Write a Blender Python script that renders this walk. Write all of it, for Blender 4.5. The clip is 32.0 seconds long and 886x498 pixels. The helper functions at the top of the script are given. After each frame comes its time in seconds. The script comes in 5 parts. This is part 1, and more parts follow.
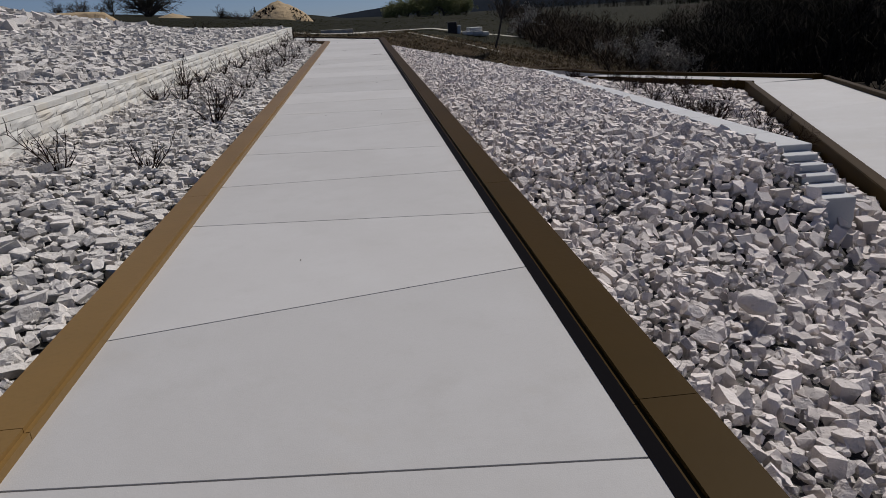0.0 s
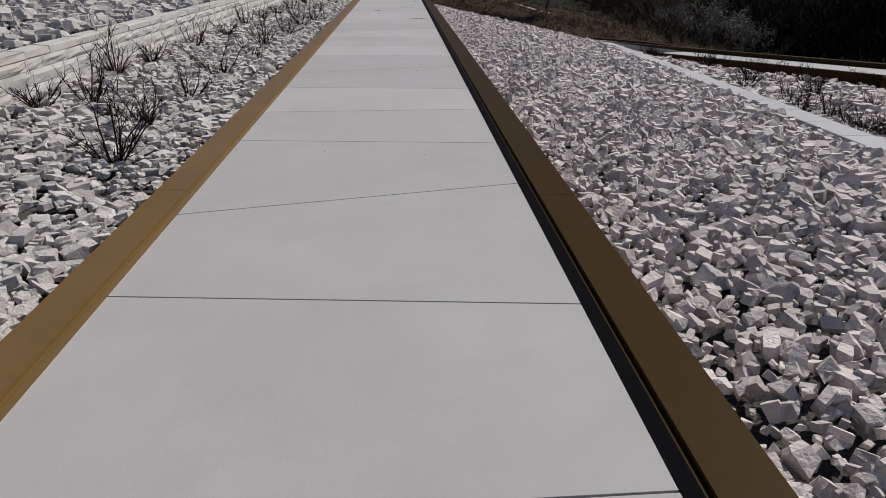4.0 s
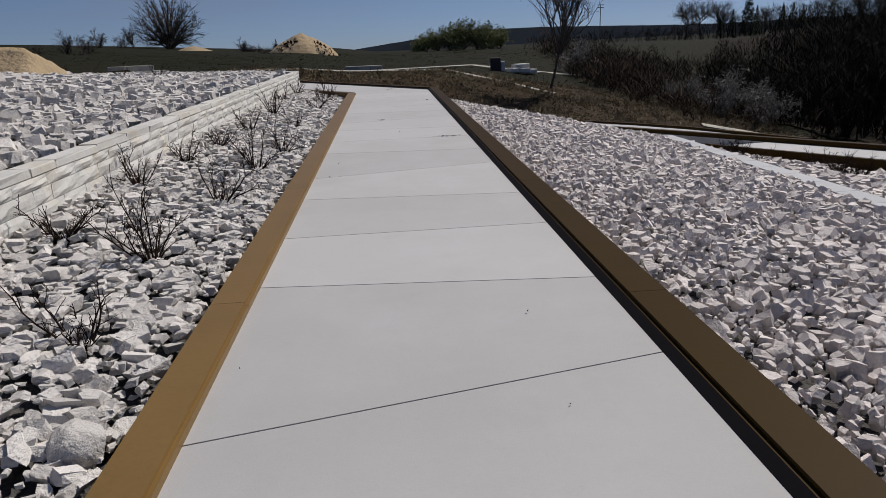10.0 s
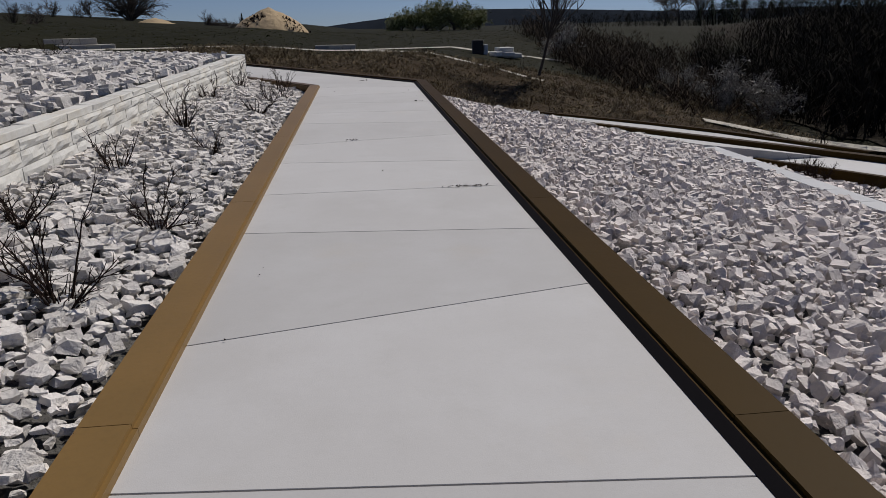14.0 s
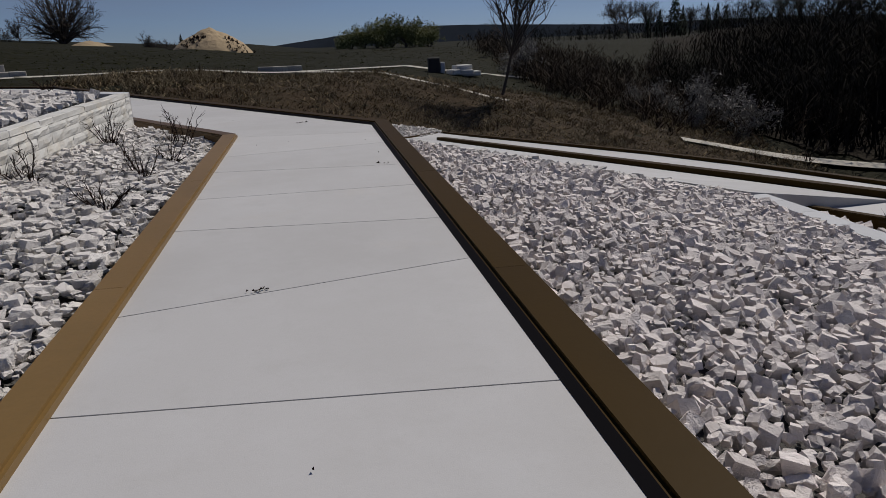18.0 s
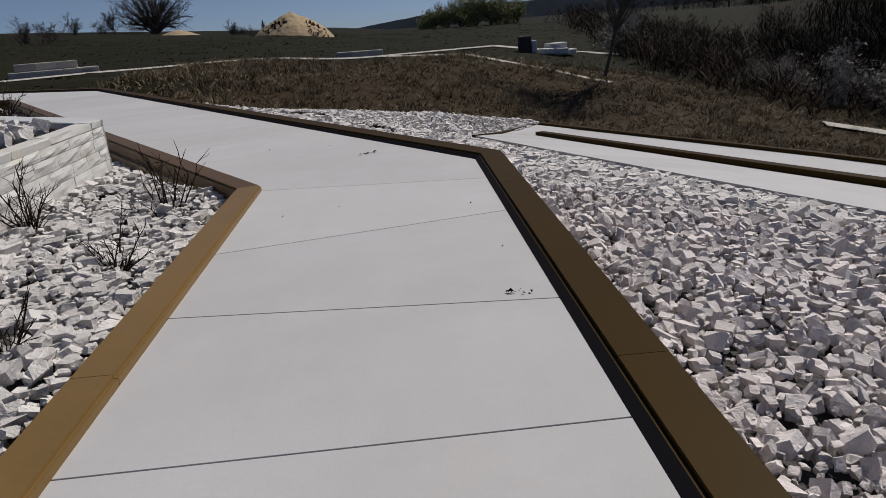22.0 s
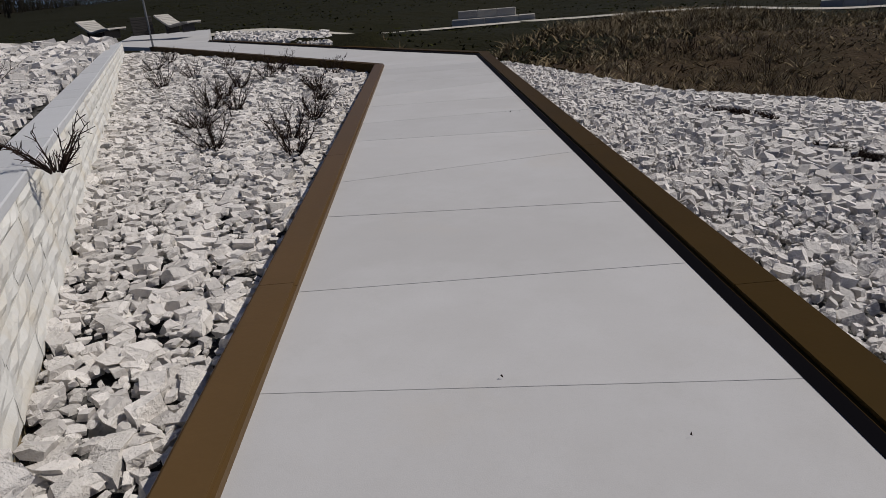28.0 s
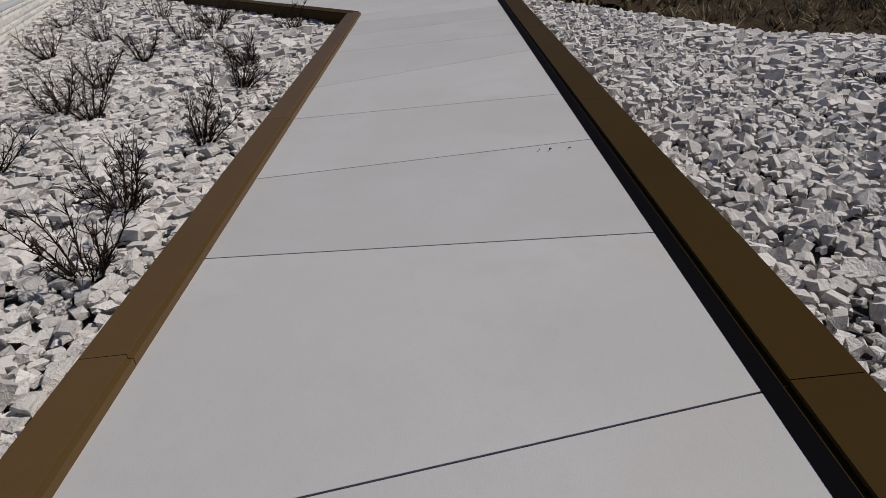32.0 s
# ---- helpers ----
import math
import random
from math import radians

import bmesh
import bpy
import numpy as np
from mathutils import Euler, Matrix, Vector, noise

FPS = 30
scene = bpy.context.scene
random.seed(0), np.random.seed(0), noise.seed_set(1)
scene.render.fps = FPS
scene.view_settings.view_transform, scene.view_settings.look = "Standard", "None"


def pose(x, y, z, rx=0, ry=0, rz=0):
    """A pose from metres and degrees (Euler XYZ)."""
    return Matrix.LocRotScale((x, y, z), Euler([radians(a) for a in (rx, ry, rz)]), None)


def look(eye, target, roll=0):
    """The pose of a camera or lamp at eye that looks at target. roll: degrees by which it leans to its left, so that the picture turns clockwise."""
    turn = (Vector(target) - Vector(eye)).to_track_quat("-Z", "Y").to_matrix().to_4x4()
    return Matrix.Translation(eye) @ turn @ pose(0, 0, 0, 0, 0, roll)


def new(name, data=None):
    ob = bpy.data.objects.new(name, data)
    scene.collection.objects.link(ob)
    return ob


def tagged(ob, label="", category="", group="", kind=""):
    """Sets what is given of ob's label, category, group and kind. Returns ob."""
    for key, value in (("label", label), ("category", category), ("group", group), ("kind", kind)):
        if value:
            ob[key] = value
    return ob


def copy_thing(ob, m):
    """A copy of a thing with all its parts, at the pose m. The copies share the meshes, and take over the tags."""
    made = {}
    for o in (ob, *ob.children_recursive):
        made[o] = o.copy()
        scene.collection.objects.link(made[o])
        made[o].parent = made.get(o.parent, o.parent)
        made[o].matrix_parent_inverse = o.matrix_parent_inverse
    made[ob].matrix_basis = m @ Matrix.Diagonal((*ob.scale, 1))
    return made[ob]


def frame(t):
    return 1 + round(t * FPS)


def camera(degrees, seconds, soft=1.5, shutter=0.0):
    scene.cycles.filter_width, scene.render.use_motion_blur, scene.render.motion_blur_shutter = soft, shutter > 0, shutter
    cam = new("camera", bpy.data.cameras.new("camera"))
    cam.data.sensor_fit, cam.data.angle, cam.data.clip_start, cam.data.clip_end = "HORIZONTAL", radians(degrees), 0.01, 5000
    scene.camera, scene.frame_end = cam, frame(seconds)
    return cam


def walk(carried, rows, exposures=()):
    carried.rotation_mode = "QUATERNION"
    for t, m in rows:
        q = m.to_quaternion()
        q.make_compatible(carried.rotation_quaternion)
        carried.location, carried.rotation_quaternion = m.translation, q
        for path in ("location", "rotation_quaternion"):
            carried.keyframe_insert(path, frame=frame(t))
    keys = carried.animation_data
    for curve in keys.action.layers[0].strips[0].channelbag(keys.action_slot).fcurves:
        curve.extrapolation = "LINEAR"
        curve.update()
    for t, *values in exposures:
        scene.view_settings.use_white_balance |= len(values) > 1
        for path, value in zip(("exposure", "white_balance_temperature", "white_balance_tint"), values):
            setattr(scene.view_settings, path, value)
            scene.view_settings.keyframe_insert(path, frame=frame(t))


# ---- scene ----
# ---- camera and walk ----
cam = camera(66.5, 32.0, soft=0.8)
EXPO = [(0, -0.45), (2, -0.40), (5, -0.50), (6, -0.56), (7, -0.52), (9, -0.32), (10, -0.30), (12, -0.45), (14, -0.40), (17, -0.42), (18, -0.55), (19, -0.35), (20, -0.32),
        (21, -0.38), (22, -0.34), (23, -0.42), (24, -0.42), (25, -0.42), (26, -0.35), (29, -0.58), (30, -0.62), (31, -0.58), (32, -0.52)]
PATH = [
    (0.0, pose(0.229, -2.364, 1.402, 69.97, 2.37, -6.84)),
    (0.5, pose(0.248, -1.881, 1.439, 70.99, 0.58, -7.65)),
    (1.0, pose(0.269, -1.375, 1.465, 72.59, -0.80, -12.65)),
    (1.5, pose(0.300, -0.792, 1.455, 69.48, 1.61, -10.21)),
    (2.0, pose(0.329, -0.197, 1.430, 67.30, 0.10, -6.98)),
    (2.5, pose(0.343, 0.325, 1.395, 70.88, 2.65, -6.27)),
    (4.5, pose(0.257, 2.599, 1.390, 64.90, -0.62, -2.95)),
    (5.0, pose(0.218, 3.168, 1.404, 64.14, 1.84, -3.73)),
    (5.5, pose(0.113, 3.674, 1.414, 64.18, 0.01, -2.98)),
    (6.0, pose(0.001, 4.186, 1.423, 64.64, -0.77, -7.49)),
    (6.5, pose(-0.103, 4.746, 1.436, 65.39, 1.74, -6.21)),
    (7.0, pose(-0.179, 5.320, 1.443, 67.69, -0.55, -9.14)),
    (7.5, pose(-0.189, 5.885, 1.435, 71.63, 2.57, -5.73)),
    (8.0, pose(-0.174, 6.449, 1.427, 72.16, 0.08, -6.42)),
    (8.5, pose(-0.158, 7.011, 1.435, 72.60, 1.04, -9.31)),
    (9.0, pose(-0.147, 7.571, 1.447, 72.13, 2.28, -5.56)),
    (9.5, pose(-0.158, 8.127, 1.456, 71.96, -0.17, -9.17)),
    (10.0, pose(-0.178, 8.687, 1.456, 72.59, 2.17, -4.85)),
    (10.5, pose(-0.193, 9.260, 1.426, 73.17, 0.56, -5.15)),
    (11.0, pose(-0.216, 9.837, 1.396, 71.09, 3.82, -7.82)),
    (11.5, pose(-0.266, 10.403, 1.399, 71.93, 1.55, -7.32)),
    (12.0, pose(-0.306, 10.971, 1.413, 71.42, 1.02, -9.87)),
    (12.5, pose(-0.293, 11.551, 1.429, 69.46, 1.74, -10.82)),
    (13.0, pose(-0.258, 12.133, 1.442, 70.58, 1.18, -15.23)),
    (13.5, pose(-0.220, 12.710, 1.442, 70.72, 2.58, -11.17)),
    (14.0, pose(-0.181, 13.281, 1.435, 70.97, 0.60, -6.92)),
    (14.5, pose(-0.146, 13.845, 1.427, 75.28, 2.00, -6.23)),
    (16.5, pose(-0.009, 16.094, 1.392, 69.98, 2.74, -6.67)),
    (17.0, pose(0.025, 16.653, 1.389, 64.51, 1.57, -8.13)),
    (17.5, pose(0.062, 17.205, 1.409, 66.34, 1.31, -8.14)),
    (18.0, pose(0.098, 17.751, 1.437, 72.17, 1.57, -10.99)),
    (18.5, pose(0.132, 18.292, 1.450, 72.64, 2.99, -4.98)),
    (19.0, pose(0.156, 18.837, 1.453, 71.29, 0.28, -8.94)),
    (19.5, pose(0.159, 19.399, 1.437, 73.37, 3.85, -3.09)),
    (20.0, pose(0.163, 19.961, 1.421, 73.15, 3.88, -0.38)),
    (20.5, pose(0.196, 20.505, 1.424, 73.96, 2.32, -2.94)),
    (21.0, pose(0.234, 21.051, 1.434, 71.21, 4.28, 1.81)),
    (21.5, pose(0.253, 21.616, 1.449, 70.94, 1.95, -5.62)),
    (22.0, pose(0.278, 22.188, 1.453, 70.73, 3.72, -4.37)),
    (22.5, pose(0.332, 22.763, 1.416, 69.11, 1.50, -2.61)),
    (23.0, pose(0.392, 23.332, 1.383, 71.03, 2.25, -0.29)),
    (23.5, pose(0.442, 23.882, 1.402, 68.69, 1.55, 4.05)),
    (24.0, pose(0.479, 24.422, 1.430, 69.43, -0.63, 3.02)),
    (24.5, pose(0.506, 24.955, 1.436, 69.47, 2.22, 10.70)),
    (25.0, pose(0.491, 25.488, 1.436, 72.89, 1.14, 14.19)),
    (25.5, pose(0.375, 26.043, 1.434, 72.09, 3.03, 19.81)),
    (26.0, pose(0.245, 26.581, 1.433, 75.36, 1.47, 30.06)),
    (26.5, pose(0.237, 27.007, 1.441, 74.18, 2.35, 27.04)),
    (28.5, pose(-0.464, 29.044, 1.459, 67.97, 5.04, 32.80)),
    (29.0, pose(-0.790, 29.544, 1.456, 67.01, 3.83, 27.43)),
    (29.5, pose(-1.046, 30.053, 1.455, 64.90, 5.60, 32.40)),
    (30.0, pose(-1.289, 30.549, 1.451, 64.21, 2.60, 27.29)),
    (30.5, pose(-1.543, 31.004, 1.432, 64.76, 5.32, 28.20)),
    (31.0, pose(-1.790, 31.458, 1.411, 64.97, -0.41, 29.17)),
    (31.5, pose(-2.021, 31.951, 1.397, 64.07, 3.11, 28.02)),
    (32.0, pose(-2.246, 32.455, 1.385, 62.83, 6.84, 33.67)),
]
walk(cam, PATH, EXPO)
# ---- world, sun ----
SUN_AZ = (0.75, 0.66)          # direction on the plan from which the sun shines
SUN_EL = 49.0
world = bpy.data.worlds.new("world")
scene.world = world
world.use_nodes = True
wn = world.node_tree
sky = wn.nodes.new("ShaderNodeTexSky")
sky.sky_type = "NISHITA"
sky.sun_disc = False
sky.sun_elevation = radians(SUN_EL)
sky.sun_rotation = math.atan2(SUN_AZ[0], SUN_AZ[1])
sky.altitude = 400
sky.air_density = 1.0
sky.dust_density = 0.3
sky.ozone_density = 3.0
wn.nodes["Background"].inputs["Strength"].default_value = 0.056
coord = wn.nodes.new("ShaderNodeTexCoord")
lift = wn.nodes.new("ShaderNodeVectorMath")
lift.operation = "ADD"
lift.inputs[1].default_value = (0, 0, 0.07)
unit = wn.nodes.new("ShaderNodeVectorMath")
unit.operation = "NORMALIZE"
wn.links.new(coord.outputs["Generated"], lift.inputs[0])
wn.links.new(lift.outputs[0], unit.inputs[0])
wn.links.new(unit.outputs[0], sky.inputs["Vector"])
tint = wn.nodes.new("ShaderNodeMix")
tint.data_type, tint.blend_type = "RGBA", "MULTIPLY"
tint.inputs[0].default_value = 1.0
tint.inputs[7].default_value = (0.93, 0.95, 1.17, 1)
wn.links.new(sky.outputs["Color"], tint.inputs[6])
# faint drawn-out veils of high cloud
stretch = wn.nodes.new("ShaderNodeMapping")
stretch.inputs["Scale"].default_value = (1.2, 1.2, 9.0)
veil = wn.nodes.new("ShaderNodeTexNoise")
veil.inputs["Scale"].default_value = 1.6
veil.inputs["Detail"].default_value = 5
amount = wn.nodes.new("ShaderNodeMapRange")
amount.inputs["From Min"].default_value, amount.inputs["From Max"].default_value = 0.48, 0.80
amount.inputs["To Max"].default_value = 0.30
cloud = wn.nodes.new("ShaderNodeMix")
cloud.data_type = "RGBA"
cloud.inputs[7].default_value = (4.2, 4.4, 5.2, 1)
wn.links.new(coord.outputs["Generated"], stretch.inputs["Vector"])
wn.links.new(stretch.outputs[0], veil.inputs["Vector"])
wn.links.new(veil.outputs["Fac"], amount.inputs["Value"])
wn.links.new(amount.outputs[0], cloud.inputs[0])
wn.links.new(tint.outputs[2], cloud.inputs[6])
wn.links.new(cloud.outputs[2], wn.nodes["Background"].inputs["Color"])
sun = new("sun", bpy.data.lights.new("sun", "SUN"))
sun.data.energy = 4.7
sun.data.angle = radians(0.55)
sun.data.color = (1.0, 0.952, 0.890)
hyp = math.hypot(*SUN_AZ)
sun.matrix_world = look((SUN_AZ[0] / hyp * math.cos(radians(SUN_EL)) * 100, SUN_AZ[1] / hyp * math.cos(radians(SUN_EL)) * 100,
                         math.sin(radians(SUN_EL)) * 100), (0, 0, 0))


# ---- materials ----
def mat(name, base, rough=0.8, metal=0.0, vary=(), bump=(), island=0.0, obj=0.0, spec=0.5):
    """vary: (scale, amount, colour) noise layers mixed over base; bump: (scale, height) layers; island / obj: value spread per piece."""
    m = bpy.data.materials.new(name)
    m.use_nodes = True
    nt = m.node_tree
    b = nt.nodes["Principled BSDF"]
    b.inputs["Roughness"].default_value = rough
    b.inputs["Metallic"].default_value = metal
    b.inputs["Specular IOR Level"].default_value = spec
    geo = nt.nodes.new("ShaderNodeNewGeometry")
    col = nt.nodes.new("ShaderNodeRGB")
    col.outputs[0].default_value = (*base, 1)
    out = col.outputs[0]
    for k, (scale, amount, tint, lo, hi) in enumerate(vary):
        n = nt.nodes.new("ShaderNodeTexNoise")
        n.inputs["Scale"].default_value = scale
        n.inputs["Detail"].default_value = 6
        n.inputs["Roughness"].default_value = 0.65
        nt.links.new(geo.outputs["Position"], n.inputs["Vector"])
        r = nt.nodes.new("ShaderNodeMapRange")
        r.inputs["From Min"].default_value, r.inputs["From Max"].default_value = lo, hi
        r.inputs["To Max"].default_value = amount
        nt.links.new(n.outputs["Fac"], r.inputs["Value"])
        x = nt.nodes.new("ShaderNodeMix")
        x.data_type = "RGBA"
        x.inputs[7].default_value = (*tint, 1)
        nt.links.new(r.outputs[0], x.inputs[0])
        nt.links.new(out, x.inputs[6])
        out = x.outputs[2]
    for amount, src in ((island, geo.outputs["Random Per Island"]), (obj, None)):
        if not amount:
            continue
        if src is None:
            src = nt.nodes.new("ShaderNodeObjectInfo").outputs["Random"]
        r = nt.nodes.new("ShaderNodeMapRange")
        r.inputs["To Min"].default_value, r.inputs["To Max"].default_value = 1 - amount, 1 + amount * 0.6
        nt.links.new(src, r.inputs["Value"])
        h = nt.nodes.new("ShaderNodeHueSaturation")
        nt.links.new(r.outputs[0], h.inputs["Value"])
        nt.links.new(out, h.inputs["Color"])
        out = h.outputs[0]
    nt.links.new(out, b.inputs["Base Color"])
    last = None
    for scale, height in bump:
        n = nt.nodes.new("ShaderNodeTexNoise")
        n.inputs["Scale"].default_value = scale
        n.inputs["Detail"].default_value = 5
        nt.links.new(geo.outputs["Position"], n.inputs["Vector"])
        u = nt.nodes.new("ShaderNodeBump")
        u.inputs["Distance"].default_value = height
        u.inputs["Strength"].default_value = 1.0
        nt.links.new(n.outputs["Fac"], u.inputs["Height"])
        if last:
            nt.links.new(last.outputs[0], u.inputs["Normal"])
        last = u
    if last:
        nt.links.new(last.outputs[0], b.inputs["Normal"])
    return m


CONCRETE = mat("concrete", (0.452, 0.440, 0.430), 0.75,
               vary=((0.42, 0.65, (0.400, 0.386, 0.372), 0.42, 0.68), (1.3, 0.55, (0.490, 0.482, 0.476), 0.47, 0.72), (3.4, 0.45, (0.405, 0.392, 0.376), 0.54, 0.74),
                     (0.9, 0.55, (0.455, 0.418, 0.372), 0.60, 0.78), (60, 0.25, (0.365, 0.357, 0.348), 0.5, 0.8), (11, 0.35, (0.375, 0.366, 0.356), 0.64, 0.78)),
               bump=((180, 0.0006), (14, 0.0008)), obj=0.085, spec=0.3)
# black of the slab joints, also used as painted shade below the kerb nose
JOINT_AND_SHADE = mat("joint_and_nose_shade", (0.012, 0.0105, 0.0115), 0.8, spec=0.05)
# one brown kerb steel in three tones: lit, mid and dim put into the colour
KERB_LIT = mat("kerb_steel_lit_tone", (0.235, 0.140, 0.046), 0.42, 0.25,
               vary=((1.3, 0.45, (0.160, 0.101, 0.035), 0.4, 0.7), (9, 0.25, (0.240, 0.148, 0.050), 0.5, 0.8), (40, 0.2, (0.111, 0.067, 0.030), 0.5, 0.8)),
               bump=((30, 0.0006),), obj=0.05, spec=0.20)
KERB_DIM = mat("kerb_steel_dim_tone", (0.047, 0.0275, 0.0070), 0.50, 0.0,
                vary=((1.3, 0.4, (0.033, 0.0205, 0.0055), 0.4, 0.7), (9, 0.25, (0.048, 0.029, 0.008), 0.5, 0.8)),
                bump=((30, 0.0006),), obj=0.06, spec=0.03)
KERB_MID = mat("kerb_steel_mid_tone", (0.100, 0.058, 0.021), 0.42, 0.0,
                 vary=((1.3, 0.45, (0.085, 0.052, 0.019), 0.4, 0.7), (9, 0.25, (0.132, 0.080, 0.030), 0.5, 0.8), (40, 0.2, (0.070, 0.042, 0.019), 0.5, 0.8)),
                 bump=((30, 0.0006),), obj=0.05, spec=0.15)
FOOTING = mat("rough_footing", (0.28, 0.22, 0.135), 0.95, vary=((5, 0.6, (0.20, 0.15, 0.09), 0.45, 0.62), (26, 0.7, (0.09, 0.07, 0.045), 0.58, 0.70)), bump=((25, 0.012), (90, 0.004)))


def rock_mats(name, base, vary, spread):
    """The same stone for the joined masses (varied piece by piece inside the mesh) and for single rocks (varied rock by rock)."""
    bump = ((17, 0.013), (48, 0.012), (140, 0.005))
    return mat(name, base, 0.9, vary=vary, bump=bump, island=spread, spec=0.25), mat(name + "_single", base, 0.9, vary=vary, bump=bump, obj=spread, spec=0.25)


ROCK_WHITE, ROCK_WHITE_ONE = rock_mats("limestone_rock", (0.64, 0.602, 0.562), ((1.7, 0.30, (0.60, 0.56, 0.535), 0.4, 0.7), (16, 0.35, (0.50, 0.475, 0.455), 0.5, 0.75),
                                                                             (5, 0.35, (0.64, 0.575, 0.41), 0.62, 0.8)), 0.24)
ROCK_GREY, ROCK_GREY_ONE = rock_mats("dolomite_rock", (0.73, 0.664, 0.622), ((1.3, 0.4, (0.51, 0.463, 0.447), 0.4, 0.7), (16, 0.4, (0.42, 0.388, 0.372), 0.5, 0.75),
                                                                            (3, 0.35, (0.50, 0.41, 0.35), 0.58, 0.78)), 0.26)
# grit coloured near-black, so the shade between loose rocks is in the base colour
GAP_SHADE_WHITE = mat("limestone_gap_shade", (0.065, 0.061, 0.056), 0.95, vary=((22, 0.8, (0.095, 0.09, 0.085), 0.42, 0.6),), bump=((26, 0.05),))
GAP_SHADE_GREY = mat("dolomite_gap_shade", (0.063, 0.056, 0.052), 0.95, vary=((22, 0.8, (0.059, 0.056, 0.052), 0.42, 0.6),), bump=((26, 0.05),))
WALLSTONE = mat("split_limestone", (0.60, 0.585, 0.545), 0.88,
                vary=((4, 0.45, (0.50, 0.49, 0.465), 0.4, 0.65), (2.2, 0.5, (0.52, 0.45, 0.335), 0.48, 0.66), (9, 0.35, (0.459, 0.385, 0.266), 0.60, 0.75), (30, 0.25, (0.38, 0.372, 0.355), 0.55, 0.75)),
                bump=((16, 0.007), (60, 0.003)), obj=0.08, spec=0.25)
COPING = mat("sawn_limestone", (0.474, 0.474, 0.477), 0.8, vary=((3, 0.3, (0.407, 0.407, 0.414), 0.45, 0.7), (40, 0.25, (0.370, 0.370, 0.377), 0.5, 0.75)),
             bump=((70, 0.002),), obj=0.06, spec=0.3)
TWIG = mat("dark_twig", (0.030, 0.020, 0.016), 0.85, vary=((8, 0.6, (0.06, 0.043, 0.032), 0.5, 0.75),), bump=((60, 0.002),), obj=0.25, spec=0.03)
BARK = mat("bark", (0.070, 0.055, 0.042), 0.9, vary=((3, 0.6, (0.12, 0.10, 0.08), 0.5, 0.75),), bump=((12, 0.02),), obj=0.2)
BUD = mat("bare_twigs", (0.105, 0.085, 0.070), 0.9, island=0.25, obj=0.15, spec=0.03)
LEAF_SPRING = mat("spring_leaf", (0.20, 0.20, 0.058), 0.7, island=0.3, obj=0.15)
LEAF_DARK = mat("conifer_needles", (0.018, 0.026, 0.014), 0.8, island=0.35, obj=0.2, spec=0.03)
BLOSSOM = mat("pale_blossom", (0.24, 0.22, 0.19), 0.8, island=0.3)
# near-black base: the backlit wood's shade is put into the colour
WOODS = mat("backlit_woodland", (0.024, 0.020, 0.015), 0.95, vary=((0.3, 0.6, (0.018, 0.017, 0.012), 0.4, 0.65),), island=0.45, spec=0.03)
SCRUB = mat("brown_scrub", (0.085, 0.064, 0.045), 0.95, vary=((0.4, 0.6, (0.030, 0.025, 0.018), 0.4, 0.65),), island=0.45, spec=0.03)
GRASS = mat("grass_blades", (0.0306, 0.0330, 0.0080), 0.8, vary=((0.09, 0.6, (0.0387, 0.0340, 0.0112), 0.45, 0.7),), island=0.4, spec=0.03)
DRY = mat("dry_grass", (0.215, 0.165, 0.098), 0.85, vary=((0.25, 0.6, (0.0837, 0.0590, 0.0294), 0.45, 0.68), (1.4, 0.5, (0.0534, 0.0430, 0.0199), 0.5, 0.7)), island=0.45, spec=0.03)
STRAW = mat("pale_straw", (0.34, 0.28, 0.18), 0.85, vary=((0.5, 0.6, (0.22, 0.165, 0.10), 0.45, 0.65),), island=0.4, spec=0.03)
BANK = mat("dry_bank_soil", (0.0372, 0.0242, 0.0124), 0.95,
           vary=((0.3, 0.6, (0.0242, 0.0180, 0.0081), 0.45, 0.65), (2.5, 0.6, (0.0564, 0.0372, 0.0198), 0.5, 0.72)), bump=((1.2, 0.15), (7, 0.06)), spec=0.1)
FIELD = mat("field_soil_grass", (0.0110, 0.0105, 0.0032), 0.95,
            vary=((0.05, 0.6, (0.0138, 0.0124, 0.0041), 0.45, 0.65), (0.6, 0.6, (0.0081, 0.0086, 0.0023), 0.48, 0.7), (6, 0.5, (0.0173, 0.0161, 0.0055), 0.52, 0.75)),
            bump=((1.2, 0.15), (7, 0.06)), spec=0.1)
TRACK = mat("pale_gravel_track", (0.444, 0.408, 0.347), 0.95, vary=((1.2, 0.5, (0.337, 0.311, 0.258), 0.45, 0.7),), bump=((30, 0.01),))
SAND = mat("heap_sand", (0.370, 0.274, 0.159), 0.95, vary=((0.35, 0.5, (0.296, 0.215, 0.126), 0.45, 0.7), (3, 0.4, (0.414, 0.326, 0.207), 0.5, 0.75)), bump=((1.2, 0.2), (8, 0.05)))
TIMBER = mat("weathered_timber", (0.377, 0.352, 0.315), 0.85, vary=((18, 0.5, (0.252, 0.233, 0.207), 0.45, 0.7),), bump=((60, 0.004),), obj=0.15)
STEEL = mat("grey_steel", (0.22, 0.22, 0.22), 0.5, 0.6, bump=((40, 0.001),))
DARK = mat("dark_weathered_wood", (0.035, 0.030, 0.026), 0.85, vary=((10, 0.5, (0.06, 0.05, 0.04), 0.45, 0.7),), bump=((40, 0.004),))
# ground under and before the wood, with its shade in the base colour
FLOOR_SHADE = mat("wood_floor_shade", (0.020, 0.016, 0.011), 0.95, vary=((0.4, 0.6, (0.035, 0.028, 0.018), 0.5, 0.7),), bump=((2, 0.2),), spec=0.05)
